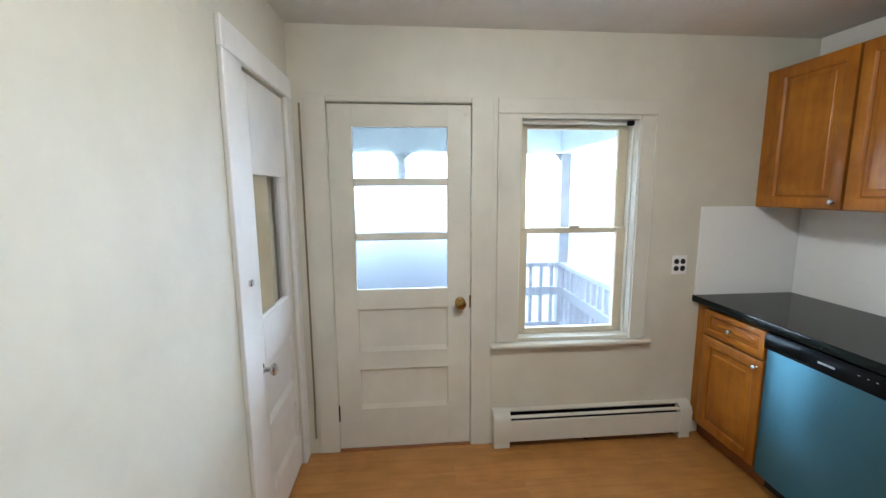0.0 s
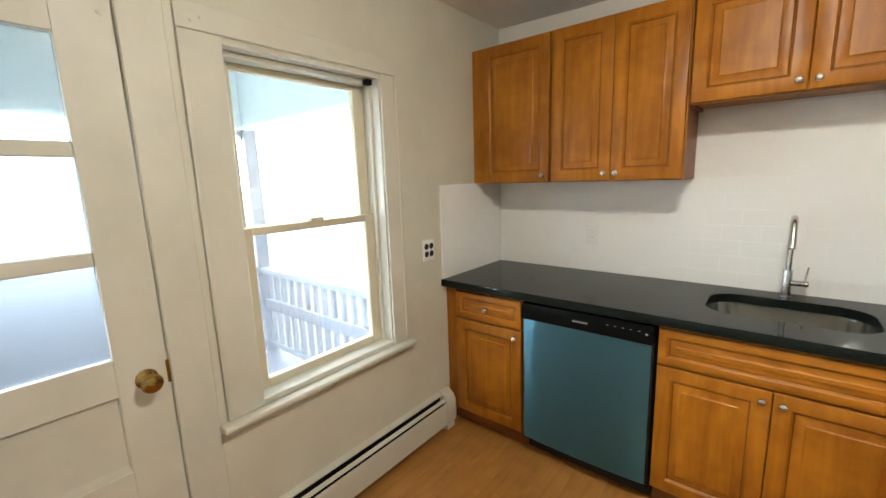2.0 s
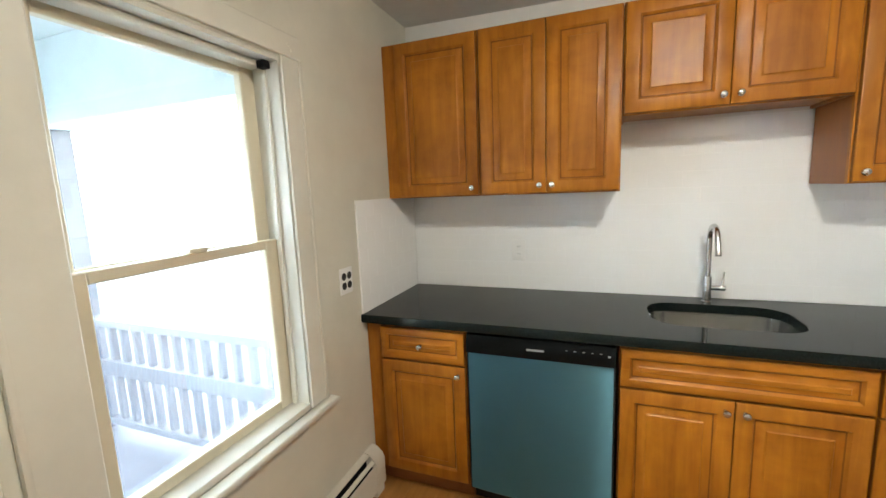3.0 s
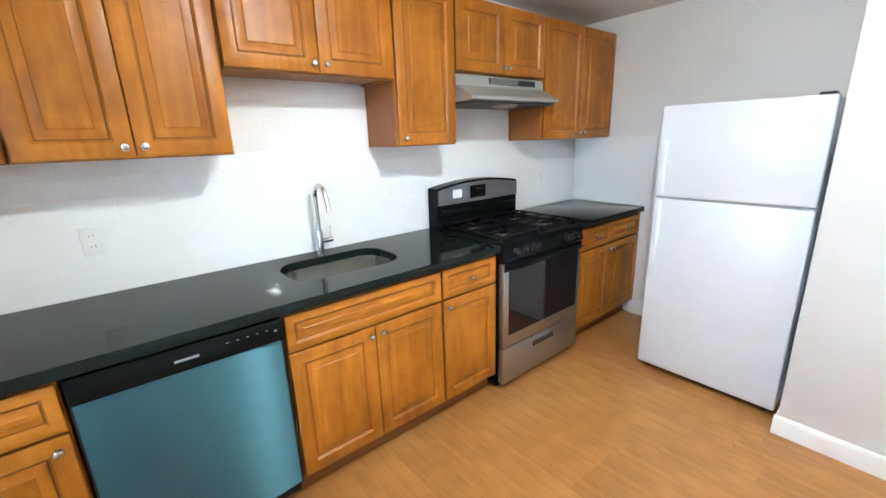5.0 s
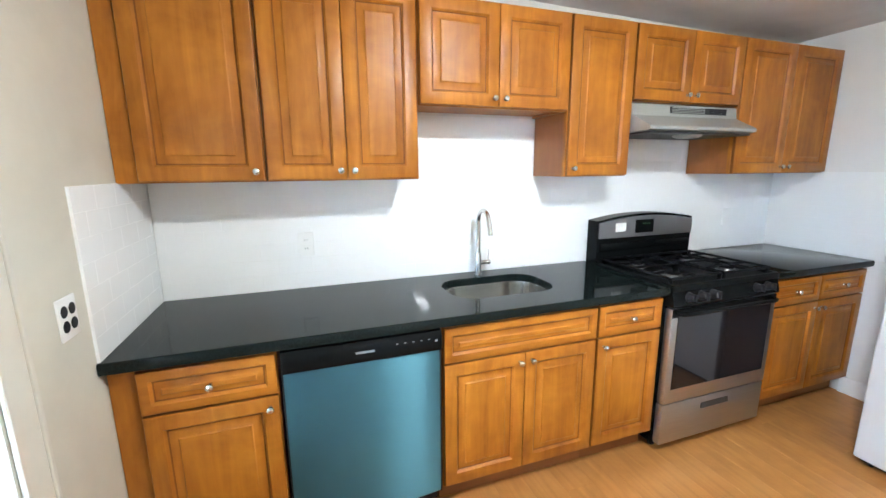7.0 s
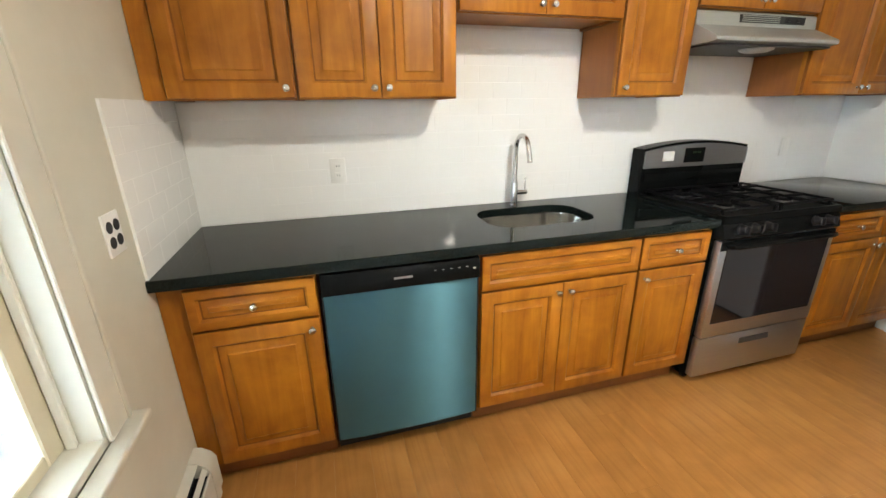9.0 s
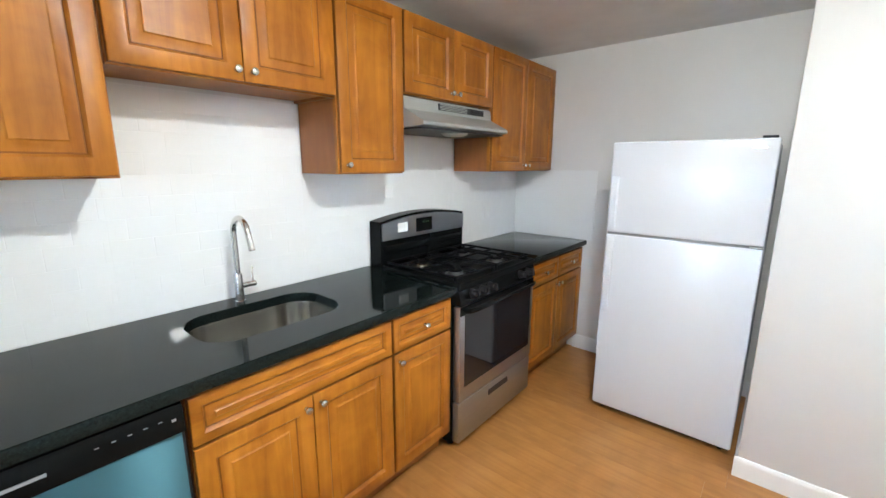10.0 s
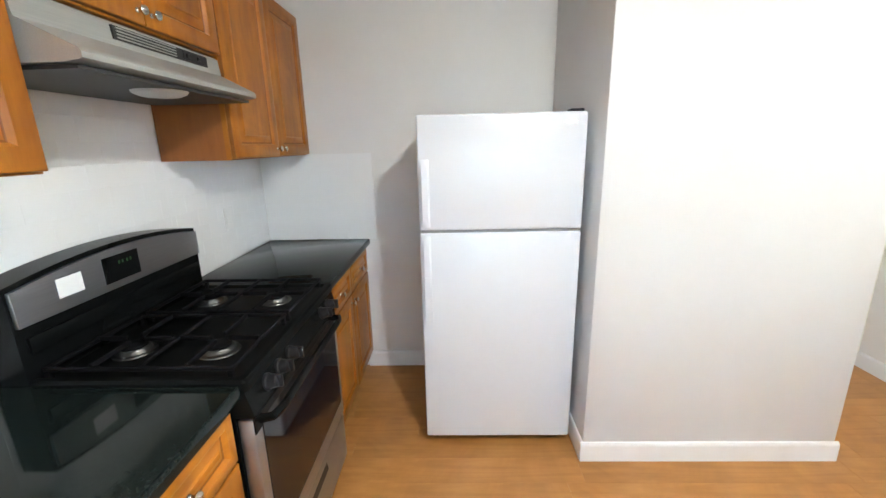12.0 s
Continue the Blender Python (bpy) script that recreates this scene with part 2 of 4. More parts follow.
def turned(bm, base, axis, profile, seg=20):
    """A turned body: profile rows are (distance along the axis, radius)."""
    base, axis = Vector(base), Vector(axis).normalized()
    return loft(bm, [ring(base + axis * d, axis, r, seg) for d, r in profile])


def tube(bm, pts, radius, seg=14):
    pts = [Vector(p) for p in pts]
    loops = []
    u = None
    for i, p in enumerate(pts):
        d = (pts[min(i + 1, len(pts) - 1)] - pts[max(i - 1, 0)]).normalized()
        u = d.orthogonal().normalized() if u is None else (u - d * u.dot(d)).normalized()
        w = d.cross(u)
        r = radius[i] if isinstance(radius, (list, tuple)) else radius
        loops.append([p + (u * math.cos(2 * math.pi * k / seg) + w * math.sin(2 * math.pi * k / seg)) * r for k in range(seg)])
    return loft(bm, loops)


def thing(name, at, label, category, group="", kind=""):
    ob = new(name)
    ob.location = at
    ob["at"] = at
    ob.empty_display_size = 0.1
    return tagged(ob, label, category, group, kind)


def origin(ob):
    v = Vector((0, 0, 0))
    while ob is not None:
        v = v + ob.location
        ob = ob.parent
    return v


def mesh_of(name, bm, material, smooth=True):
    me = bpy.data.meshes.new(name)
    bm.normal_update()
    bm.to_mesh(me)
    bm.free()
    me.materials.append(material)
    if material in (M_WOODV, M_WOODH):
        me.materials.append(M_GROOVE)
    if smooth:
        me.polygons.foreach_set("use_smooth", [True] * len(me.polygons))
        me.set_sharp_from_angle(angle=radians(32))
    return me


def part(name, bm, material, parent, label=""):
    """A mesh given in the room's coordinates, linked as one part under its parent."""
    bmesh.ops.translate(bm, verts=bm.verts[:], vec=-origin(parent))
    ob = new(name, mesh_of(name, bm, material))
    ob.parent = parent
    return tagged(ob, label)


def solid(name, bm, material, label="", category="", group="", kind=""):
    """A thing of one mesh, its origin at the foot of its middle."""
    xs, ys, zs = ([v.co[i] for v in bm.verts] for i in range(3))
    at = Vector(((min(xs) + max(xs)) / 2, (min(ys) + max(ys)) / 2, min(zs)))
    bmesh.ops.translate(bm, verts=bm.verts[:], vec=-at)
    ob = new(name, mesh_of(name, bm, material))
    ob.location = at
    return tagged(ob, label, category, group, kind)


def rrect(cx, cy, hx, hy, r, z, seg=8):
    """A rounded rectangle in a level plane."""
    pts = []
    for sx, sy, a0 in ((1, 1, 0), (-1, 1, 90), (-1, -1, 180), (1, -1, 270)):
        for k in range(seg + 1):
            a = radians(a0 + 90 * k / seg)
            pts.append(Vector((cx + sx * (hx - r) + r * math.cos(a), cy + sy * (hy - r) + r * math.sin(a), z)))
    return pts


# ---------------------------------------------------------------- structure
DX0, DX1, DZ = 0.395, 1.185, 2.01          # north door opening
WX0, WX1, WZ0, WZ1 = 1.453, 2.156, 0.645, 1.952    # window opening
PY0, PY1, PZ = 2.415, 2.985, 2.01          # pantry door opening in the west wall
TH = 0.17

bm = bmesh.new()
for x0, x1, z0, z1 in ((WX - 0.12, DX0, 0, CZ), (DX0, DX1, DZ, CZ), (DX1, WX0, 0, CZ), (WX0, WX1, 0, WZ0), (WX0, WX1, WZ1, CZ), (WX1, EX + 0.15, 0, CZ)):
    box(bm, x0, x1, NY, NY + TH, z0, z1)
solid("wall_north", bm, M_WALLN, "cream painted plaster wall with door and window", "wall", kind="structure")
solid("wall_east", boxed(EX, EX + 0.15, SY - 0.15, NY, 0, CZ), M_WALLW, "white painted wall behind the kitchen units", "wall", kind="structure")
solid("wall_south", boxed(1.405, EX, SY - 0.15, SY, 0, CZ), M_WALLW, "white painted wall behind the refrigerator", "wall", kind="structure")
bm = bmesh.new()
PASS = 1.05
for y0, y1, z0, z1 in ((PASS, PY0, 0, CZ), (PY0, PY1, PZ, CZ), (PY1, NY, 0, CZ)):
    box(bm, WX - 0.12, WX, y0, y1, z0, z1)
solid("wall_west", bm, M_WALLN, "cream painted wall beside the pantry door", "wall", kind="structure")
solid("partition", boxed(0.239, 1.405, SY - 0.15, 0.015, 0, CZ, bev=0.004, seg=2), M_PARTITION, "white painted partition wall beside the refrigerator", "wall", kind="structure")
# hall behind the passage
solid("wall_hall_west", boxed(-0.78, -0.66, -1.7, PASS + 0.12, 0, CZ), M_WALL, "cream painted wall of the hall", "wall", kind="structure")
solid("wall_hall_north", boxed(-0.66, WX - 0.12, PASS, PASS + 0.12, 0, CZ), M_WALL, "cream painted wall of the hall", "wall", kind="structure")
# unseen end wall, its opening added to let sky light into the hall
bm = bmesh.new()
for x0, x1, z0, z1 in ((-0.66, -0.56, 0, CZ), (0.14, 0.239, 0, CZ), (-0.56, 0.14, 0, 0.75), (-0.56, 0.14, 2.05, CZ)):
    box(bm, x0, x1, -1.82, -1.7, z0, z1)
solid("wall_hall_south", bm, M_WALL, "unseen cream hall end wall with an added daylight opening", "wall", kind="structure")
solid("wall_hall_east", boxed(0.239, 0.36, -1.7, SY - 0.15, 0, CZ), M_WALL, "cream painted wall of the hall", "wall", kind="structure")
# pantry behind the west door
bm = bmesh.new()
box(bm, -0.70, WX - 0.12, 2.2, 2.3, 0, CZ)
box(bm, -0.70, WX - 0.12, NY, NY + 0.1, 0, CZ)
box(bm, -0.80, -0.70, 2.2, NY + 0.1, 0, CZ)
solid("wall_pantry", bm, M_PANTRY, "tan painted walls of the pantry", "wall", kind="structure")
bm = boxed(-0.80, EX + 0.15, -1.82, NY + TH, 0, 0.25)
for v in bm.verts:
    v.co.z += ceiling_at(v.co.y)
solid("ceiling", bm, M_CEIL, "off-white textured plaster ceiling", "ceiling", kind="structure")

# hall door casing seen past the partition
solid("trim_hall", boxed(-0.66, -0.637, -0.93, -0.82, 0, 2.08, bev=0.004), M_TRIM, "cream painted door casing in the hall", "trim", kind="structure")


def baseboard(name, x0, x1, y0, y1, face, h=0.10):
    """Moulded board: a straight face with a rounded top; face says which way it looks."""
    bm = bmesh.new()
    t = 0.014
    prof = [(0, 0), (t, 0), (t, h - 0.022), (t * 0.8, h - 0.010), (t * 0.45, h - 0.002), (0.0, h)]
    if face == "n":
        loops = [[Vector((x, y0 + a, z)) for a, z in prof] for x in (x0, x1)]
    elif face == "e":
        loops = [[Vector((x0 + a, y, z)) for a, z in prof] for y in (y0, y1)]
    elif face == "w":
        loops = [[Vector((x0 - a, y, z)) for a, z in prof] for y in (y0, y1)]
    else:
        loops = [[Vector((x, y0 - a, z)) for a, z in prof] for x in (x0, x1)]
    loft(bm, loops)
    return solid(name, bm, M_TRIMW, "white painted moulded baseboard along the wall", "baseboard", kind="structure")


baseboard("baseboard", 0.225, 1.419, 0.015, 0.015, "n")
baseboard("baseboard", 1.405, 1.405, SY, 0.015, "e")
baseboard("baseboard", 1.42, 2.60, SY, SY, "n", 0.11)
baseboard("baseboard", WX, WX, PASS, 2.256, "e")
baseboard("baseboard", -0.66, -0.66, -0.82, PASS, "e")


# ---------------------------------------------------------------- north door
door = thing("door_1", (0.79, NY + 0.03, 0), "cream painted wooden back door with three glass lights", "door", kind="structure")
DF = NY + 0.012      # room face of the slab
DB = DF + 0.042
SX0, SX1 = 0.402, 1.178
GX0, GX1, GZ0, GZ1 = 0.530, 1.046, 0.985, 1.885


def slab(bm, u0, u1, z_top, holes, put):
    """Stiles and rails round a column of openings; put maps (u0,u1,z0,z1) to a box."""
    a, b = holes[0][0], holes[0][1]
    put(bm, u0, a, 0.012, z_top)
    put(bm, b, u1, 0.012, z_top)
    edges = [0.012] + [e for h in sorted(holes, key=lambda h: h[2]) for e in (h[2], h[3])] + [z_top]
    for z0, z1 in zip(edges[::2], edges[1::2]):
        put(bm, a, b, z0, z1)


holes = [(GX0, GX1, 0.262, 0.505), (GX0, GX1, 0.618, 0.868), (GX0, GX1, GZ0, GZ1)]
bm = bmesh.new()
slab(bm, SX0, SX1, 2.003, holes, lambda b, a, c, z0, z1: box(b, a, c, DF, DB, z0, z1, bev=0.0015))
part("slab", bm, M_TRIM, door)
for z0, z1 in ((0.262, 0.505), (0.618, 0.868)):
    bm = bmesh.new()
    lp = lambda i, foot, head, y: [Vector((GX0 + i, y, z0 + foot)), Vector((GX1 - i, y, z0 + foot)), Vector((GX1 - i, y, z1 - head)), Vector((GX0 + i, y, z1 - head))]
    loft(bm, [lp(-0.002, -0.002, -0.002, DB - 0.004), lp(-0.002, -0.002, -0.002, DF + 0.0015), lp(0.002, 0.001, 0.001, DF + 0.002), lp(0.005, 0.020, 0.007, DF + 0.014), lp(0.008, 0.023, 0.009, DF + 0.0145)])
    part("panel", bm, M_TRIM, door)
for zc in (1.287, 1.590):
    part("muntin", boxed(GX0, GX1, DF + 0.003, DB - 0.004, zc - 0.021, zc + 0.021, bev=0.004), M_TRIM, door)
for z0, z1, m in ((GZ0, 1.274, M_FROST), (1.300, 1.577, M_FROST), (1.603, GZ1, M_HAZY)):
    pane = part("pane", boxed(GX0 - 0.004, GX1 + 0.004, DF + 0.020, DF + 0.024, z0 - 0.004, z1 + 0.004), m, door, "frosted pane" if m is M_FROST else "hazy dimmed pane")
    pane.visible_shadow = False
knob = part("door_knob", turned(bmesh.new(), (1.118, DF, 0.897), (0, -1, 0), [(-0.001, 0.031), (0.004, 0.031), (0.008, 0.020), (0.012, 0.011), (0.034, 0.011), (0.038, 0.020), (0.046, 0.028), (0.056, 0.030), (0.064, 0.026), (0.069, 0.015), (0.070, 0.004)], 24), M_BRASS, door, "aged brass knob")
part("key_cylinder", turned(bmesh.new(), (1.118, DF - 0.069, 0.897), (0, -1, 0), [(0, 0.008), (0.003, 0.008), (0.004, 0.005)], 14), M_BRASS, knob)
part("latch_plate", boxed(SX1 - 0.006, SX1 + 0.004, DF - 0.003, DF + 0.01, 0.862, 0.938, bev=0.001), M_BRASS, door)
for zc in (0.24, 1.78):
    part("hinge", turned(bmesh.new(), (SX0 - 0.002, DF - 0.004, zc - 0.05), (0, 0, 1), [(0, 0.004), (0.002, 0.0065), (0.098, 0.0065), (0.1, 0.004)], 12), M_TRIM if zc > 1 else M_IRON, door)
for x, z in ((1.150, 1.955), (0.432, 1.955)):
    part("screw_head", turned(bmesh.new(), (x, DF + 0.001, z), (0, -1, 0), [(0, 0.008), (0.003, 0.007), (0.004, 0.003)], 12), M_TRIM, door)
part("threshold", boxed(SX0 - 0.005, SX1 + 0.005, NY - 0.004, NY + 0.10, 0.001, 0.010, bev=0.002), M_KICK, door)


def casing(name, x0, x1, z0, z1, depth=0.016):
    """Flat board casing with a raised outer back band."""
    return solid(name, boxed(x0, x1, NY - depth, NY, z0, z1, bev=0.003), M_TRIM, "cream painted flat wooden casing", "trim", kind="structure")


casing("trim_door_left", 0.285, DX0 + 0.004, 0, 2.040, 0.004)
casing("trim_door_right", DX1 - 0.004, 1.300, 0, 2.040, 0.004)
casing("trim_door_head", DX0 + 0.005, DX1 - 0.005, 2.0135, 2.040, 0.005)
# jambs lining the opening
bm = bmesh.new()
box(bm, DX0 - 0.001, SX0 - 0.003, NY + 0.002, NY + TH, 0, DZ - 0.004)
box(bm, SX1 + 0.003, DX1 + 0.001, NY + 0.002, NY + TH, 0, DZ - 0.004)
box(bm, DX0, DX1, DB + 0.002, NY + TH, 2.001, DZ + 0.001)
solid("trim_door_jamb", bm, M_TRIM, "cream painted door jamb", "trim", kind="structure")

# ---------------------------------------------------------------- window
win = thing("window_1", (1.81, NY + 0.1, WZ0), "double-hung window with beige vinyl sashes in cream casing", "window", kind="structure")


def sash(name, x0, x1, z0, z1, y0, y1, stile, top, bottom):
    bm = bmesh.new()
    box(bm, x0, x0 + stile, y0, y1, z0, z1, bev=0.004)
    box(bm, x1 - stile, x1, y0, y1, z0, z1, bev=0.004)
    box(bm, x0 + stile, x1 - stile, y0 + 0.001, y1 - 0.001, z0, z0 + bottom, bev=0.003)
    box(bm, x0 + stile, x1 - stile, y0 + 0.001, y1 - 0.001, z1 - top, z1, bev=0.003)
    s_ob = part(name, bm, M_VINYL, win)
    p = part("pane", boxed(x0 + stile - 0.006, x1 - stile + 0.006, (y0 + y1) / 2 - 0.002, (y0 + y1) / 2 + 0.002, z0 + bottom - 0.006, z1 - top + 0.006), M_GLASS, s_ob, "clear glass pane")
    p.visible_shadow = False
    return s_ob


sash("upper_sash", WX0 + 0.012, WX1 - 0.012, 1.285, WZ1 - 0.030, NY + 0.112, NY + 0.146, 0.062, 0.030, 0.028)
low = sash("lower_sash", WX0 + 0.012, WX1 - 0.012, WZ0 + 0.022, 1.318, NY + 0.074, NY + 0.108, 0.064, 0.032, 0.036)
scr = part("insect_screen", boxed(WX0 + 0.014, WX1 - 0.014, NY + 0.152, NY + 0.153, WZ0 + 0.022, 1.300), M_SCREEN, win, "pale insect screen")
part("screen_frame", boxed(WX0 + 0.013, WX1 - 0.013, NY + 0.149, NY + 0.158, 1.300, 1.318, bev=0.002), M_VINYL, scr)
part("sash_lock", boxed(1.785, 1.845, NY + 0.066, NY + 0.100, 1.318, 1.332, bev=0.005, seg=2), M_VINYL, low)
bm = bmesh.new()
for x0, x1 in ((WX0 - 0.001, WX0 + 0.012), (WX1 - 0.012, WX1 + 0.001)):
    box(bm, x0, x1, NY + 0.002, NY + TH, WZ0, WZ1 + 0.001)
box(bm, WX0 + 0.012, WX1 - 0.012, NY + 0.002, NY + TH, WZ1 - 0.014, WZ1 + 0.001)
part("jamb", bm, M_TRIM, win, "cream painted jamb lining")
bm = bmesh.new()
for x0, x1 in ((WX0 + 0.012, WX0 + 0.026), (WX1 - 0.026, WX1 - 0.012)):
    box(bm, x0, x1, NY + 0.050, NY + 0.072, WZ0 + 0.02, WZ1 - 0.014, bev=0.003)
box(bm, WX0 + 0.026, WX1 - 0.026, NY + 0.050, NY + 0.110, WZ1 - 0.036, WZ1 - 0.015, bev=0.003)
part("stop_bead", bm, M_TRIM, win)
bm = bmesh.new()
box(bm, 1.295, 2.273, NY - 0.052, NY, 0.622, 0.646, bev=0.008, seg=3)
part("window_sill", bm, M_TRIM, win)
part("sill_board", boxed(WX0 + 0.002, WX1 - 0.002, NY, NY + TH, 0.624, 0.667, bev=0.002), M_TRIM, win)
for x0, x1 in ((1.325, WX0 + 0.006), (WX1 - 0.006, 2.250)):
    c = part("casing", boxed(x0, x1, NY - 0.011, NY, 0.648, 1.958, bev=0.003), M_TRIM, win)
    xo = x0 if x0 < 1.5 else x1 - 0.016
    part("back_band", boxed(xo, xo + 0.014, NY - 0.018, NY - 0.010, 0.648, 1.956, bev=0.003, seg=2), M_TRIM, c)
part("head_casing", boxed(1.325, 2.250, NY - 0.012, NY, 1.9595, 2.040, bev=0.003), M_TRIM, win)
for x, z in ((1.372, 1.985), (1.400, 2.000), (2.205, 1.985), (2.190, 2.000)):
    part("screw_head", turned(bmesh.new(), (x, NY - 0.0115, z), (0, -1, 0), [(0, 0.006), (0.002, 0.005), (0.003, 0.002)], 10), M_TRIM, win)
part("blind_bracket", boxed(2.090, 2.120, NY + 0.012, NY + 0.045, 1.905, 1.930, bev=0.002), M_IRON, win, "dark metal blind bracket")

# ---------------------------------------------------------------- pantry door in the west wall
pantry = thing("door_2", (WX - 0.03, 2.70, 0), "white painted narrow pantry door with one glass pane", "door", kind="structure")
PF = WX - 0.010
QY0, QY1, QZ0, QZ1 = 2.530, 2.930, 1.000, 1.612
holes = [(QY0, QY1, 0.20, 0.42), (QY0, QY1, 0.52, 0.80), (QY0, QY1, QZ0, QZ1)]
bm = bmesh.new()
slab(bm, PY0 + 0.006, PY1 - 0.006, 2.003, holes, lambda b, a, c, z0, z1: box(b, PF - 0.036, PF, a, c, z0, z1, bev=0.0015))
part("slab", bm, M_DOORW, pantry)
for z0, z1 in ((0.20, 0.42), (0.52, 0.80)):
    bm = bmesh.new()
    lp = lambda i, foot, head, x: [Vector((x, QY0 + i, z0 + foot)), Vector((x, QY1 - i, z0 + foot)), Vector((x, QY1 - i, z1 - head)), Vector((x, QY0 + i, z1 - head))]
    loft(bm, [lp(-0.002, -0.002, -0.002, PF - 0.03), lp(-0.002, -0.002, -0.002, PF - 0.0015), lp(0.002, 0.001, 0.001, PF - 0.002), lp(0.005, 0.020, 0.007, PF - 0.014), lp(0.008, 0.023, 0.009, PF - 0.0145)])
    part("panel", bm, M_DOORW, pantry)
pane = part("pane", boxed(PF - 0.022, PF - 0.018, QY0 - 0.004, QY1 + 0.004, QZ0 - 0.004, QZ1 + 0.004), M_GLASS, pantry, "clear glass pane")
pane.visible_shadow = False
# sheet added to give the pane its tan tone
part("paper", boxed(PF - 0.031, PF - 0.029, QY0 - 0.004, QY0 + 0.245, QZ0 - 0.004, QZ1 + 0.004), M_OBSCURE, pane, "tan sheet added behind the glass")
part("door_knob", turned(bmesh.new(), (PF, 2.475, 0.80), (1, 0, 0), [(-0.001, 0.026), (0.004, 0.026), (0.008, 0.010), (0.034, 0.010), (0.040, 0.022), (0.052, 0.027), (0.060, 0.020), (0.063, 0.004)], 20), M_CHROME, pantry, "small metal knob")
part("lock_plate", boxed(PF - 0.001, PF + 0.004, 2.455, 2.495, 0.86, 0.95, bev=0.001), M_DOORW, pantry)


def casing_w(name, y0, y1, z0, z1, depth=0.018):
    return solid(name, boxed(WX, WX + depth, y0, y1, z0, z1, bev=0.003), M_DOORW, "white painted flat wooden casing", "trim", kind="structure")


casing_w("trim_pantry_left", 2.257, PY0 + 0.004, 0, 2.012)
casing_w("trim_pantry_right", PY1 - 0.004, NY - 0.012, 0, 2.012)
casing_w("trim_pantry_head", 2.257, NY - 0.012, 2.0135, 2.115, 0.020)
solid("latch", boxed(WX + 0.018, WX + 0.030, 2.33, 2.355, 1.19, 1.215, bev=0.003), M_CHROME, "small metal latch on the pantry door casing", "latch")
# painted cable running up the corner
solid("corner_cable", tube(bmesh.new(), [(WX + 0.055, NY - 0.005, 0.1 + 0.1 * k) for k in range(20)], 0.0055, 8), M_CABLE, "thin tan cable running up the wall corner", "cable")

# ---------------------------------------------------------------- baseboard heater
heater = thing("baseboard_heater", (1.93, NY - 0.035, 0), "cream enamelled hydronic baseboard heater under the window", "heater")


def heater_profile(x, grow=0.0):
    y = NY - 0.001
    return [Vector((x, y, 0.042)), Vector((x, y - 0.060 - grow, 0.042)), Vector((x, y - 0.064 - grow, 0.050)), Vector((x, y - 0.064 - grow, 0.178)), Vector((x, y - 0.052 - grow, 0.200 + grow)), Vector((x, y - 0.026, 0.225 + grow)), Vector((x, y, 0.230 + grow))]


def hp(x, pts):
    return [Vector((x, NY - a, z)) for a, z in pts]


HX0, HX1 = 1.415, 2.485
part("front_panel", loft(bmesh.new(), [hp(x, [(0.060, 0.045), (0.066, 0.045), (0.066, 0.172), (0.062, 0.178), (0.058, 0.176), (0.060, 0.168)]) for x in (HX0, HX1)]), M_HEAT, heater)
part("back_hood", loft(bmesh.new(), [hp(x, [(0.001, 0.050), (0.004, 0.050), (0.004, 0.222), (0.030, 0.216), (0.032, 0.222), (0.004, 0.230), (0.001, 0.230)]) for x in (HX0, HX1)]), M_HEAT, heater)
part("damper", loft(bmesh.new(), [hp(x, [(0.040, 0.196), (0.055, 0.186), (0.057, 0.190), (0.042, 0.201)]) for x in (HX0, HX1)]), M_HEAT, heater)
# dark sheet that makes the shade inside the outlet slot
part("backing", boxed(HX0, HX1, NY - 0.012, NY - 0.005, 0.06, 0.214), M_IRON, heater)
part("fin_core", boxed(HX0, HX1, NY - 0.055, NY - 0.013, 0.075, 0.165), M_IRON, heater, "dark finned heating core")
for x0, x1 in ((1.312, 1.416), (2.484, 2.562)):
    part("end_cap", loft(bmesh.new(), [heater_profile(x0, 0.003), heater_profile(x1, 0.003)]), M_HEAT, heater)
    part("foot", boxed(x0 + 0.004, x1 - 0.004, NY - 0.06, NY - 0.004, 0.0, 0.043, bev=0.002), M_HEAT, heater)
part("bracket", boxed(1.9, 1.915, NY - 0.018, NY - 0.006, 0.0, 0.076), M_IRON, heater)


# ---------------------------------------------------------------- kitchen units
BF = 2.592        # face frame of the base units
BD = 2.570        # face of their doors
UF = 2.897
UD = 2.876
BACK = 3.188


def raised_front(y0, y1, z0, z1, xf, t=0.020, rail=0.060):
    """A door or drawer front that looks to -x: moulded frame, sunk groove and raised field."""
    bm = bmesh.new()
    lp = lambda i, x: [Vector((x, y0 + i, z0 + i)), Vector((x, y1 - i, z0 + i)), Vector((x, y1 - i, z1 - i)), Vector((x, y0 + i, z1 - i))]
    r = min(rail, (z1 - z0) * 0.26, (y1 - y0) * 0.26)
    w = min(0.026, (z1 - z0) * 0.12)
    loft(bm, [lp(0, xf + t), lp(0, xf + 0.005), lp(0.0015, xf + 0.002), lp(0.005, xf), lp(r - 0.008, xf), lp(r - 0.004, xf + 0.003), lp(r, xf + 0.011), lp(r + 0.002, xf + 0.0125), lp(r + 0.005, xf + 0.0125), lp(r + 0.005 + w, xf + 0.0055), lp(r + 0.0080 + w, xf + 0.0030), lp(r + 0.0105 + w, xf + 0.0005)])
    bm.faces.ensure_lookup_table()
    # door sides and groove floors take the darkened wood
    for k in (0, 6, 7):
        for f in bm.faces[4 * k:4 * k + 4]:
            f.material_index = 1
    return bm


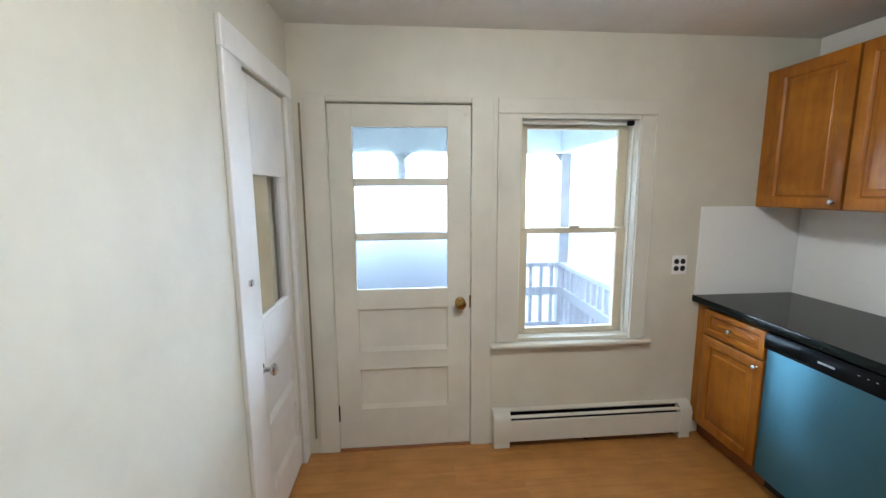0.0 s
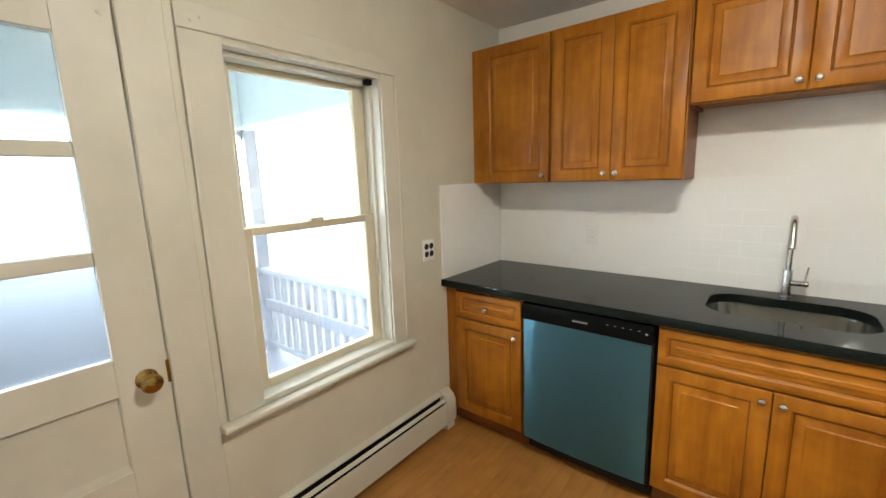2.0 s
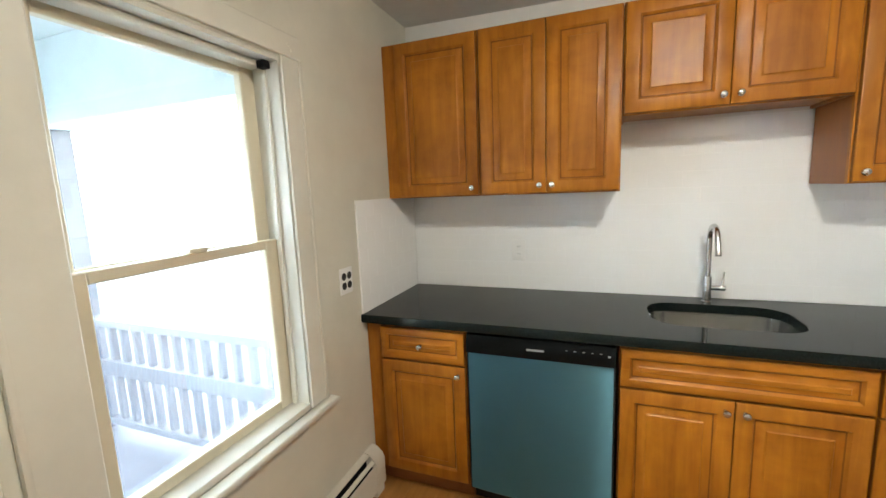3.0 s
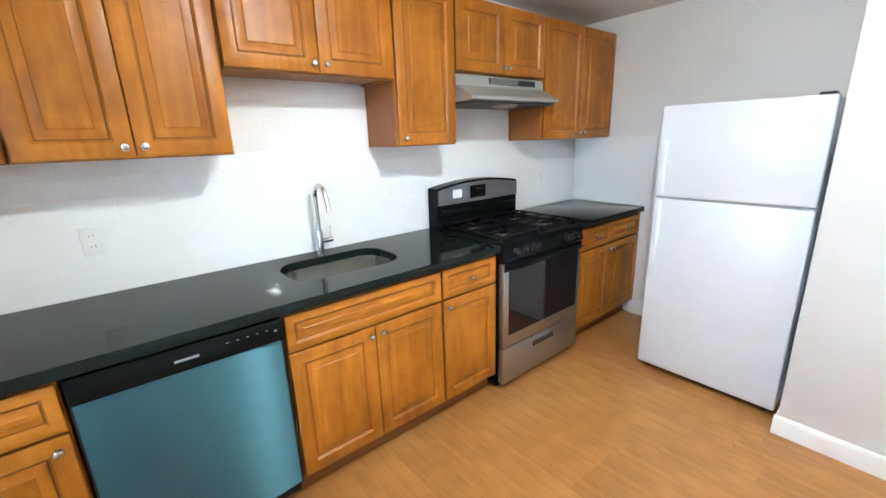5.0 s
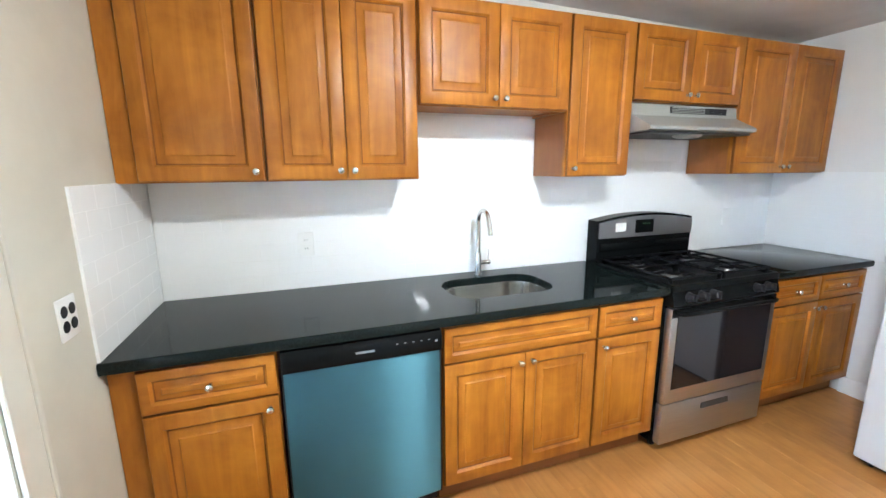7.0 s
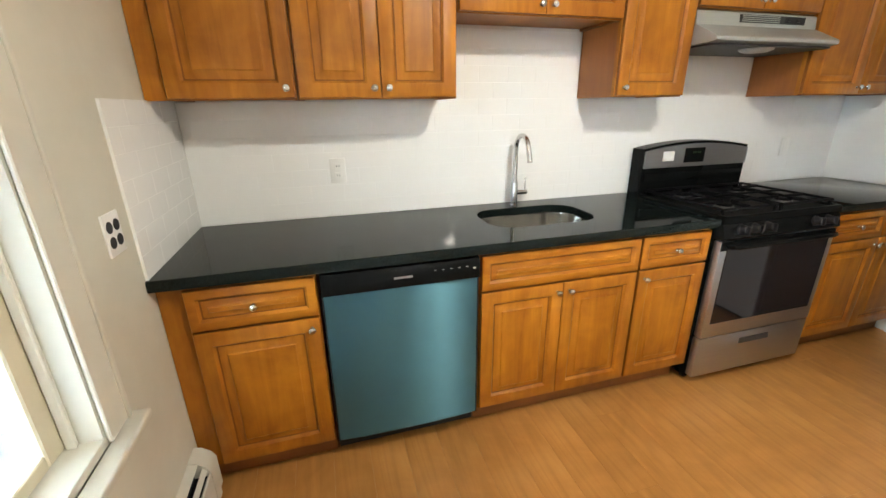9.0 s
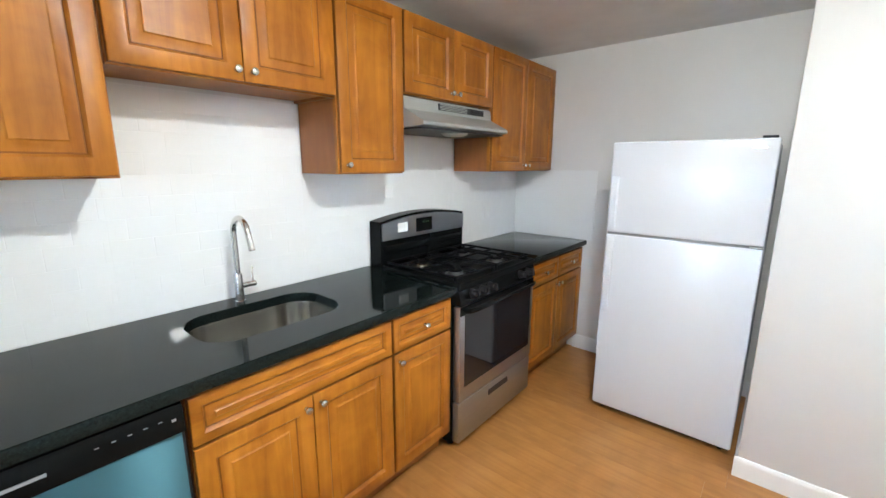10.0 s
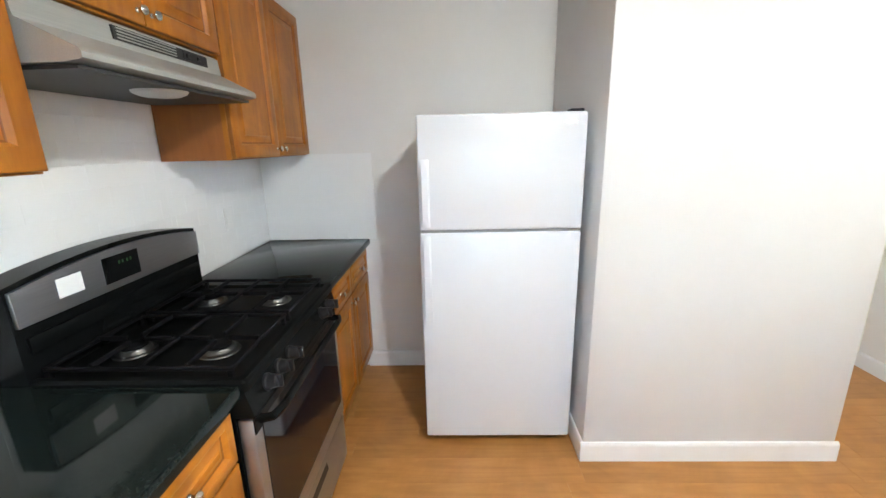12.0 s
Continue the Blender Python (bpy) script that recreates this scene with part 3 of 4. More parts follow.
def pull(parent, y, z, xf):
    return part("knob", turned(bmesh.new(), (xf, y, z), (-1, 0, 0), [(-0.001, 0.008), (0.003, 0.0075), (0.006, 0.0055), (0.013, 0.0055), (0.015, 0.009), (0.018, 0.0125), (0.022, 0.0138), (0.026, 0.0118), (0.0285, 0.0065), (0.029, 0.001)], 18), M_CHROME, parent, "polished metal knob")


def carcass(c, y0, y1, z0, z1, xf, top=True):
    """Sides, bottom, back, top and a face frame, each a part of the cabinet."""
    t = 0.016
    for a in (y0, y1 - t):
        part("side_panel", boxed(xf + 0.019, BACK, a, a + t, z0, z1), M_SIDE, c, "plain reddish laminate side")
    part("bottom_panel", boxed(xf + 0.019, BACK, y0 + t, y1 - t, z0 + 0.012, z0 + 0.028), M_WOODH, c)
    if top:
        part("top_panel", boxed(xf + 0.019, BACK, y0 + t, y1 - t, z1 - t, z1), M_WOODH, c)
    part("back_panel", boxed(BACK - 0.006, BACK, y0 + t, y1 - t, z0 + 0.028, z1 - t), M_WOODV, c)
    bm = bmesh.new()
    lp = lambda i, x: [Vector((x, y0 + i, z0 + i)), Vector((x, y1 - i, z0 + i)), Vector((x, y1 - i, z1 - i)), Vector((x, y0 + i, z1 - i))]
    loft(bm, [lp(0.036, xf + 0.019), lp(0, xf + 0.019), lp(0, xf + 0.001), lp(0.001, xf), lp(0.036, xf), lp(0.036, xf + 0.019)], False, False)
    part("face_frame", bm, M_WOODV, c)


GAP = 0.0025


def wall_unit(y1, y0, z0, z1, doors, knob_side="", filler=0.0, label=""):
    c = thing("wall_cabinet", (BACK, (y0 + y1) / 2, z0), label, "cabinet", "wall cabinets over the counter")
    ye = y1 - filler
    carcass(c, y0 + 0.0006, ye - 0.0006, z0, z1, UF)
    if filler:
        part("filler", boxed(UF - 0.001, UF + 0.019, ye, y1, z0, z1, bev=0.001), M_WOODV, c)
    a, b = y0 + 0.006, ye - 0.006
    zb, zt = z0 + 0.006, z1 - 0.006
    if doors == 1:
        d = part("door", raised_front(a, b, zb, zt, UD), M_WOODV, c)
        pull(d, a + 0.028 if knob_side == "s" else b - 0.028, zb + 0.035, UD)
    else:
        mid = (a + b) / 2
        for p, q, k in ((a, mid - GAP / 2, mid - 0.028), (mid + GAP / 2, b, mid + 0.028)):
            d = part("door", raised_front(p, q, zb, zt, UD), M_WOODV, c)
            pull(d, k, zb + 0.035, UD)
    return c


UZ0, UZ1 = 1.437, 2.200
wall_unit(3.068, 2.567, UZ0, UZ1, 1, "s", 0.068, "honey-stained maple wall cabinet with one raised-panel door")
wall_unit(2.565, 1.940, UZ0, UZ1, 2, label="honey-stained maple wall cabinet with two raised-panel doors")
wall_unit(1.938, 1.176, 1.752, UZ1, 2, label="short honey-stained maple cabinet hung above the sink")
wall_unit(1.174, 0.786, UZ0, UZ1, 1, "n", 0.0, "narrow honey-stained maple wall cabinet beside the hood")
wall_unit(0.784, 0.008, 1.822, UZ1, 2, label="short honey-stained maple cabinet above the range hood")
wall_unit(0.006, -0.868, UZ0, UZ1, 2, label="honey-stained maple wall cabinet in the far corner")


def base_unit(y1, y0, drawers, doors, knob_side="", filler=0.0, label=""):
    c = thing("base_cabinet", (2.9, (y0 + y1) / 2, 0), label, "cabinet", "base cabinets under the counter")
    ye = y1 - filler
    z0, z1 = 0.105, 0.864
    carcass(c, y0 + 0.0006, ye - 0.0006, z0, z1, BF, False)
    if filler:
        part("filler", boxed(BF - 0.001, BF + 0.019, ye, y1, 0.105, z1, bev=0.001), M_WOODV, c)
    part("rail", boxed(BF + 0.0005, BF + 0.018, y0 + 0.038, ye - 0.038, 0.664, 0.704), M_WOODH, c)
    part("toe_kick", boxed(2.650, 2.664, y0 + 0.001, y1 - 0.001, 0.0, 0.105), M_KICK, c)
    a, b = y0 + 0.005, ye - 0.005
    mid = (a + b) / 2
    spans = [(a, b)] if drawers == 1 else [(a, mid - GAP / 2), (mid + GAP / 2, b)]
    for p, q in spans:
        f = part("drawer_front", raised_front(p, q, 0.695, 0.846, BD, rail=0.040), M_WOODH, c)
        if not (doors == 2 and drawers == 1):
            pull(f, (p + q) / 2, 0.770, BD)
    if doors == 1:
        d = part("door", raised_front(a, b, 0.118, 0.686, BD), M_WOODV, c)
        pull(d, a + 0.030 if knob_side == "s" else b - 0.030, 0.648, BD)
    else:
        for p, q, k in ((a, mid - GAP / 2, mid - 0.030), (mid + GAP / 2, b, mid + 0.030)):
            d = part("door", raised_front(p, q, 0.118, 0.686, BD), M_WOODV, c)
            pull(d, k, 0.648, BD)
    return c


base_unit(3.068, 2.567, 1, 1, "s", 0.075, "honey-stained maple base cabinet with a drawer and door")
base_unit(1.944, 1.178, 1, 2, label="honey-stained maple sink base cabinet with two doors")
base_unit(1.176, 0.788, 1, 1, "n", 0.0, "narrow honey-stained maple base cabinet beside the range")
base_unit(0.004, -0.868, 2, 2, label="honey-stained maple base cabinet with two drawers and doors")

# worktops
CX0, CX1, CT0, CT1 = 2.550, 3.190, 0.8655, 0.905
SINK = (2.893, 1.545, 0.168, 0.268)     # centre and half sizes of the bowl


def hole_loop(z, grow=0.0):
    return rrect(SINK[0], SINK[1], SINK[2] + grow, SINK[3] + grow, 0.115 + grow, z, 9)


bm = bmesh.new()
box(bm, CX0, CX1, 1.86, NY - 0.001, CT0, CT1)
box(bm, CX0, CX1, 0.783, 1.23, CT0, CT1)
inner = hole_loop(CT1)
cx, cy = SINK[0], SINK[1]
outer = []
for p in inner:
    d = Vector((p.x - cx, p.y - cy))
    ks = [((CX1 if d.x > 0 else CX0) - cx) / d.x if abs(d.x) > 1e-6 else 9e9, ((1.86 if d.y > 0 else 1.23) - cy) / d.y if abs(d.y) > 1e-6 else 9e9]
    outer.append(Vector((cx + d.x * min(ks), cy + d.y * min(ks), CT1)))
for corner in ((CX0, 1.23), (CX0, 1.86), (CX1, 1.23), (CX1, 1.86)):
    i = min(range(len(outer)), key=lambda k: (outer[k].x - corner[0]) ** 2 + (outer[k].y - corner[1]) ** 2)
    outer[i] = Vector((*corner, CT1))
down = lambda lp, z: [Vector((p.x, p.y, z)) for p in lp]
loft(bm, [down(inner, CT0), down(inner, CT1 - 0.003), [p + (p - Vector((cx, cy, CT1))).normalized() * 0.003 for p in inner], outer, down(outer, CT0)], False, False)
top1 = solid("worktop", bm, M_STONE, "polished black granite worktop with a sink cut-out", "worktop")
# rounded nosing along the front edge
part("nosing", loft(bmesh.new(), [[Vector((CX0 - a, y, z)) for a, z in ((-0.0005, CT0), (0.004, CT0 + 0.001), (0.006, CT0 + 0.010), (0.006, CT1 - 0.010), (0.004, CT1 - 0.002), (-0.0005, CT1))] for y in (0.783, NY - 0.001)]), M_STONE, top1)
top2 = solid("worktop", boxed(CX0, CX1, SY + 0.001, 0.012, CT0, CT1, bev=0.003, seg=2), M_STONE, "polished black granite worktop beside the range", "worktop")

part("nosing", loft(bmesh.new(), [[Vector((CX0 - a, y, z)) for a, z in ((-0.0035, CT0 + 0.003), (0.003, CT0 + 0.004), (0.006, CT0 + 0.010), (0.006, CT1 - 0.010), (0.003, CT1 - 0.004), (-0.0035, CT1 - 0.003))] for y in (SY + 0.004, 0.009)]), M_STONE, top2)

# sink bowl
sink = thing("sink", (SINK[0], SINK[1], 0.70), "undermounted stainless steel sink bowl", "sink")
part("bowl", loft(bmesh.new(), [hole_loop(CT0 - 0.002, 0.020), hole_loop(CT0 - 0.0005, 0.020), hole_loop(CT0 - 0.0005, 0.003), hole_loop(CT0 - 0.020, 0.0), hole_loop(0.740, -0.012), hole_loop(0.718, -0.020), hole_loop(0.708, -0.040), hole_loop(0.704, -0.075)], False, True), M_SINK, sink)
part("drain", turned(bmesh.new(), (2.93, 1.545, 0.7045), (0, 0, 1), [(0, 0.045), (0.003, 0.045), (0.004, 0.038), (0.001, 0.030), (0.001, 0.004)], 24), M_CHROME, sink)

# faucet
fx, fy = 3.124, 1.545
faucet = thing("faucet", (fx, fy, CT1), "tall brushed nickel gooseneck kitchen faucet", "faucet")
part("base", turned(bmesh.new(), (fx, fy, CT1), (0, 0, 1), [(0, 0.021), (0.003, 0.021), (0.005, 0.0185), (0.118, 0.0175), (0.122, 0.0165), (0.124, 0.0125)], 24), M_CHROME, faucet)
R = 0.066
arc = [(fx, fy, CT1 + 0.12), (fx, fy, CT1 + 0.20), (fx, fy, CT1 + 0.295)]
for k in range(1, 17):
    a = radians(165 * k / 16)
    arc.append((fx - R + R * math.cos(a), fy, CT1 + 0.295 + R * math.sin(a)))
end, before = Vector(arc[-1]), Vector(arc[-2])
run = (end - before).normalized()
arc += [tuple(end + run * 0.03), tuple(end + run * 0.065)]
part("spout", tube(bmesh.new(), arc, [0.0118] * (len(arc) - 2) + [0.0122, 0.0122], 16), M_CHROME, faucet)
tip = end + run * 0.064
part("aerator", turned(bmesh.new(), tip, run, [(0, 0.0126), (0.010, 0.0126), (0.012, 0.0105), (0.0125, 0.003)], 16), M_CHROME, faucet)
hdl = part("lever_hub", turned(bmesh.new(), (fx, fy - 0.014, CT1 + 0.066), (0, -1, 0), [(0, 0.0125), (0.030, 0.0125), (0.032, 0.0115), (0.034, 0.0125), (0.056, 0.0125), (0.059, 0.010)], 16), M_CHROME, faucet)
part("lever", tube(bmesh.new(), [(fx + 0.002, fy - 0.060, CT1 + 0.070), (fx + 0.006, fy - 0.063, CT1 + 0.095), (fx + 0.012, fy - 0.068, CT1 + 0.140)], [0.0048, 0.0042, 0.0036], 10), M_CHROME, hdl)

# ---------------------------------------------------------------- dishwasher
dw = thing("dishwasher", (2.85, 2.256, 0), "dishwasher with blue protective film over steel door", "dishwasher")
Y0, Y1 = 1.950, 2.561
part("tub", boxed(2.600, 3.15, Y0 + 0.004, Y1 - 0.004, 0.10, 0.855), M_DARKPL, dw)
def bowed(y):
    u = (2 * y - Y0 - Y1) / (Y1 - Y0)
    return 2.556 + 0.010 * u ** 4 + 0.003 * u * u


ys = [Y0 + 0.012 + (Y1 - Y0 - 0.022) * k / 24 for k in range(25)]
part("door_panel", loft(bmesh.new(), [[Vector((2.598, y, 0.112)), Vector((bowed(y) + 0.004, y, 0.112)), Vector((bowed(y), y, 0.117)), Vector((bowed(y), y, 0.7715)), Vector((bowed(y) + 0.0005, y, 0.772)), Vector((2.598, y, 0.772))] for y in ys]), M_FILM, dw, "steel door under blue film")
part("door_edge", boxed(2.572, 2.599, Y0 + 0.004, Y1 - 0.004, 0.108, 0.774), M_DARKPL, dw)
cp = part("control_panel", loft(bmesh.new(), [[Vector((x, y, z)) for x, z in ((2.599, 0.773), (2.551, 0.773), (2.550, 0.775), (2.5515, 0.835), (2.562, 0.852), (2.599, 0.856))] for y in (Y0 + 0.006, Y1 - 0.006)]), M_BLACK, dw, "glossy black control panel")
part("badge", boxed(2.5495, 2.5545, 2.225, 2.295, 0.808, 0.816), M_GREYINK, cp)
for k in range(5):
    part("button", boxed(2.5505, 2.5545, 2.005 + k * 0.032, 2.014 + k * 0.032, 0.823, 0.8255), M_GASKET, cp)
part("indicator", boxed(2.5500, 2.5545, 1.975, 1.985, 0.812, 0.819), M_GREYINK, cp)
part("toe_panel", boxed(2.640, 2.655, Y0 + 0.004, Y1 - 0.004, 0.015, 0.112), M_DARKPL, dw)
for y in (Y0 + 0.05, Y1 - 0.05):
    part("leg", turned(bmesh.new(), (2.70, y, 0), (0, 0, 1), [(0, 0.016), (0.01, 0.016), (0.012, 0.008), (0.101, 0.008)], 12), M_DARKPL, dw)

# ---------------------------------------------------------------- range
rg = thing("gas_range", (2.85, 0.40, 0), "freestanding steel and black gas range with four burners", "range")
R0, R1 = 0.022, 0.780
RF = 2.528
part("body", boxed(RF + 0.045, 3.165, R0 + 0.004, R1 - 0.004, 0.035, 0.885), M_BLACK, rg)
# cooktop with a raised rim
part("cooktop", loft(bmesh.new(), [rrect(2.83, 0.398, 0.300, 0.379, 0.012, z, 3) if not i else rrect(2.83, 0.398, 0.300 - i, 0.379 - i, 0.012, z, 3) for i, z in ((0, 0.884), (0, 0.908), (0.006, 0.916), (0.022, 0.916), (0.032, 0.905), (0.05, 0.903))]), M_COOKTOP, rg, "black porcelain cooktop")
dr = part("storage_drawer", boxed(RF + 0.004, RF + 0.045, R0 + 0.006, R1 - 0.006, 0.050, 0.277, bev=0.006, seg=2), M_STEEL, rg, "steel storage drawer")
part("drawer_grip", loft(bmesh.new(), [[Vector((x, y, z)) for x, z in ((RF + 0.006, 0.208), (RF - 0.001, 0.210), (RF - 0.001, 0.213), (RF + 0.003, 0.240), (RF + 0.006, 0.242))] for y in (0.30, 0.50)]), M_HOODDARK, dr)
# oven door: steel frame round black glass
od = part("oven_door", boxed(RF, RF + 0.044, R0 + 0.006, R1 - 0.006, 0.284, 0.798, bev=0.007, seg=2), M_STEEL, rg, "steel oven door")
part("door_glass", boxed(RF - 0.003, RF + 0.004, R0 + 0.045, R1 - 0.045, 0.362, 0.775, bev=0.002), M_OVENGL, od, "black oven glass")
part("top_band", boxed(RF - 0.002, RF + 0.004, R0 + 0.008, R1 - 0.008, 0.752, 0.799, bev=0.002), M_BLACK, od)
part("handle", tube(bmesh.new(), [(RF + 0.004, R0 + 0.05, 0.772), (RF - 0.030, R0 + 0.055, 0.778), (RF - 0.040, R0 + 0.09, 0.780)] + [(RF - 0.042, R0 + 0.13 + k * 0.1, 0.781) for k in range(6)] + [(RF - 0.040, R1 - 0.09, 0.780), (RF - 0.030, R1 - 0.055, 0.778), (RF + 0.004, R1 - 0.05, 0.772)], 0.0125, 12), M_BLACK, od, "black bar handle")
# sloped knob panel
kp = part("knob_panel", loft(bmesh.new(), [[Vector((x, y, z)) for x, z in ((RF + 0.05, 0.806), (RF - 0.004, 0.806), (RF - 0.008, 0.812), (RF + 0.010, 0.884), (RF + 0.026, 0.902), (RF + 0.05, 0.902))] for y in (R0 + 0.003, R1 - 0.003)]), M_BLACK, rg, "black control panel")
for y in (0.675, 0.595, 0.515, 0.20, 0.115):
    kn = part("burner_knob", turned(bmesh.new(), (RF + 0.001, y, 0.850), (-1, 0, 0.16), [(-0.004, 0.025), (0.006, 0.025), (0.009, 0.021), (0.030, 0.018), (0.034, 0.014), (0.034, 0.002)], 20), M_DARKPL, kp, "black burner knob")
    part("grip", boxed(RF - 0.045, RF - 0.022, y - 0.0045, y + 0.0045, 0.836, 0.874, bev=0.002), M_DARKPL, kn)
# burners and grates
for bx in (2.70, 2.955):
    for by in (0.20, 0.595):
        br = part("burner", turned(bmesh.new(), (bx, by, 0.904), (0, 0, 1), [(0, 0.058), (0.004, 0.056), (0.006, 0.046), (0.016, 0.042), (0.018, 0.040)], 24), M_ALU, rg, "alloy burner head")
        part("cap", turned(bmesh.new(), (bx, by, 0.922), (0, 0, 1), [(0, 0.036), (0.005, 0.037), (0.009, 0.030), (0.0095, 0.004)], 20), M_IRON, br)
for y0, y1 in ((0.040, 0.388), (0.408, 0.756)):
    ym = (y0 + y1) / 2
    bm = bmesh.new()
    zt0, zt1 = 0.932, 0.944
    for x in (2.575, 3.066):
        box(bm, x - 0.006, x + 0.006, y0, y1, zt0, zt1, bev=0.003)
    for y in (y0 + 0.006, y1 - 0.006):
        box(bm, 2.575, 3.066, y - 0.006, y + 0.006, zt0, zt1, bev=0.003)
    box(bm, 2.822, 2.834, y0, y1, zt0, zt1, bev=0.003)
    for bx in (2.70, 2.955):
        for dx, dy in ((1, 0), (-1, 0), (0, 1), (0, -1)):
            a0, a1 = (0.025, 0.118) if dx else (0.025, 0.160)
            xa, xb = sorted((bx + dx * a0, bx + dx * a1)) if dx else (bx - 0.005, bx + 0.005)
            ya, yb = sorted((ym + dy * a0, ym + dy * a1)) if dy else (ym - 0.005, ym + 0.005)
            box(bm, xa, xb, ya, yb, zt0 + 0.001, zt1 + 0.004, bev=0.002)
    for x in (2.58, 3.062):
        for y in (y0 + 0.008, y1 - 0.008):
            box(bm, x - 0.006, x + 0.006, y - 0.006, y + 0.006, 0.903, zt0 + 0.002)
    part("grate", bm, M_IRON, rg, "black cast-iron grate")
# backguard with an arched top
def guard(x0, x1, yl, yh, zbot, ztop, arch, n=14, bm=None):
    bm = bm or bmesh.new()
    ys = [yl + (yh - yl) * k / n for k in range(n + 1)]
    def outline(x, dz=0.0):
        return [Vector((x, y, ztop + arch * (1 - ((y - (yl + yh) / 2) / ((yh - yl) / 2)) ** 2) + dz)) for y in ys] + [Vector((x, y, zbot)) for y in reversed(ys)]
    return loft(bm, [outline(x0), outline(x1)])


bg = part("backguard", guard(3.088, 3.178, 0.032, R1 - 0.001, 0.885, 1.166, 0.036), M_BLACK, rg, "black backguard with arched top")
part("steel_fascia", guard(3.077, 3.089, 0.036, R1 - 0.008, 1.060, 1.153, 0.034), M_STEEL, bg, "steel fascia")
part("lower_ledge", boxed(3.074, 3.090, 0.06, R1 - 0.02, 0.985, 1.030, bev=0.003, seg=2), M_BLACK, bg)
disp = part("display", boxed(3.0745, 3.0795, 0.362, 0.505, 1.082, 1.164, bev=0.001), M_BLACK, bg, "black clock display")
for k, y in enumerate((0.442, 0.427, 0.409, 0.394)):
    part("digit", boxed(3.0737, 3.075, y, y + 0.006, 1.134, 1.144), M_SCREENLIT, disp)
part("energy_label", boxed(3.0758, 3.0775, 0.578, 0.656, 1.096, 1.150), M_PAPER, bg, "white paper sticker")
for y in (R0 + 0.05, R1 - 0.05):
    part("leg", turned(bmesh.new(), (RF + 0.09, y, 0), (0, 0, 1), [(0, 0.018), (0.012, 0.018), (0.014, 0.010), (0.036, 0.010)], 12), M_DARKPL, rg)
# dark board added as the shadow below the drawer
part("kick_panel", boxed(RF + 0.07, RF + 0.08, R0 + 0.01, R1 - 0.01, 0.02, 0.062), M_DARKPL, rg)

# ---------------------------------------------------------------- range hood
hd = thing("range_hood", (2.95, 0.396, 1.66), "brushed steel under-cabinet range hood", "hood")
H0, H1 = 0.014, 0.778
prof = [(3.170, 1.815), (2.900, 1.815), (2.892, 1.808), (2.885, 1.752), (2.865, 1.742), (2.808, 1.712), (2.778, 1.697), (2.765, 1.690), (2.760, 1.683), (2.761, 1.671), (2.768, 1.668), (2.800, 1.664), (3.170, 1.660)]
part("shell", loft(bmesh.new(), [[Vector((x, y, z)) for x, z in prof] for y in (H0, H1)]), M_STEELV, hd)
part("underside", boxed(2.785, 3.16, H0 + 0.012, H1 - 0.012, 1.652, 1.661), M_HOODDARK, hd, "dark underside, recess shade in its colour")
part("lamp_cover", turned(bmesh.new(), (2.87, 0.40, 1.6525), (0, 0, -1), [(0, 0.075), (0.008, 0.07), (0.016, 0.05), (0.018, 0.005)], 24), M_LAMPCOVER, hd, "frosted lamp cover")
vent = part("vent_panel", boxed(2.8835, 2.892, 0.10, 0.52, 1.768, 1.802), M_HOODDARK, hd)
for k in range(4):
    part("slat", boxed(2.881, 2.885, 0.27, 0.51, 1.772 + k * 0.008, 1.775 + k * 0.008), M_STEELV, vent)
part("switch_plate", boxed(2.8815, 2.886, 0.11, 0.235, 1.772, 1.798), M_DARKPL, vent)
for y in (0.14, 0.20):
    part("switch", boxed(2.877, 2.883, y, y + 0.022, 1.779, 1.791, bev=0.001), M_DARKPL, vent)

# ---------------------------------------------------------------- refrigerator
fr = thing("refrigerator", (1.797, -0.45, 0), "white top-freezer refrigerator standing beside the partition", "refrigerator")
FX0, FX1, FF = 1.440, 2.155, -0.098
part("cabinet_shell", boxed(FX0 + 0.004, FX1 - 0.004, -0.800, FF - 0.068, 0.035, 1.592, bev=0.006, seg=2), M_FRIDGE, fr)
for nm, z0, z1 in (("freezer_door", 1.110, 1.602), ("fridge_door", 0.040, 1.097)):
    d = part(nm, boxed(FX0, FX1, FF - 0.060, FF, z0, z1, bev=0.010, seg=3), M_FRIDGE, fr)
    part("gasket", boxed(FX0 + 0.012, FX1 - 0.012, FF - 0.069, FF - 0.059, z0 + 0.012, z1 - 0.012), M_GASKET, d)
    ha, hz = (1.125, 1.420) if nm == "freezer_door" else (0.640, 1.085)
    part("handle", loft(bmesh.new(), [[Vector((x, y, ha + t * (hz - ha))) for x, y in ((FX1 - 0.048, FF - 0.002), (FX1 - 0.050, FF + g * 0.6), (FX1 - 0.042, FF + g), (FX1 - 0.018, FF + g), (FX1 - 0.010, FF + g * 0.6), (FX1 - 0.010, FF - 0.002))] for t, g in ((0, 0.004), (0.04, 0.012), (0.15, 0.017), (0.5, 0.019), (0.85, 0.017), (0.96, 0.012), (1, 0.004))]), M_FRIDGE, d, "moulded white handle")
part("badge", boxed(FX0 + 0.045, FX0 + 0.095, FF - 0.001, FF + 0.0015, 1.557, 1.565, bev=0.0005), M_CHROME, fr)
part("seam", boxed(FX0 + 0.006, FX1 - 0.006, FF - 0.058, FF - 0.012, 1.096, 1.111), M_GASKET, fr)
part("top_hinge", boxed(FX0 + 0.012, FX0 + 0.070, FF - 0.075, FF - 0.015, 1.602, 1.614, bev=0.003), M_DARKPL, fr, "dark hinge cover")
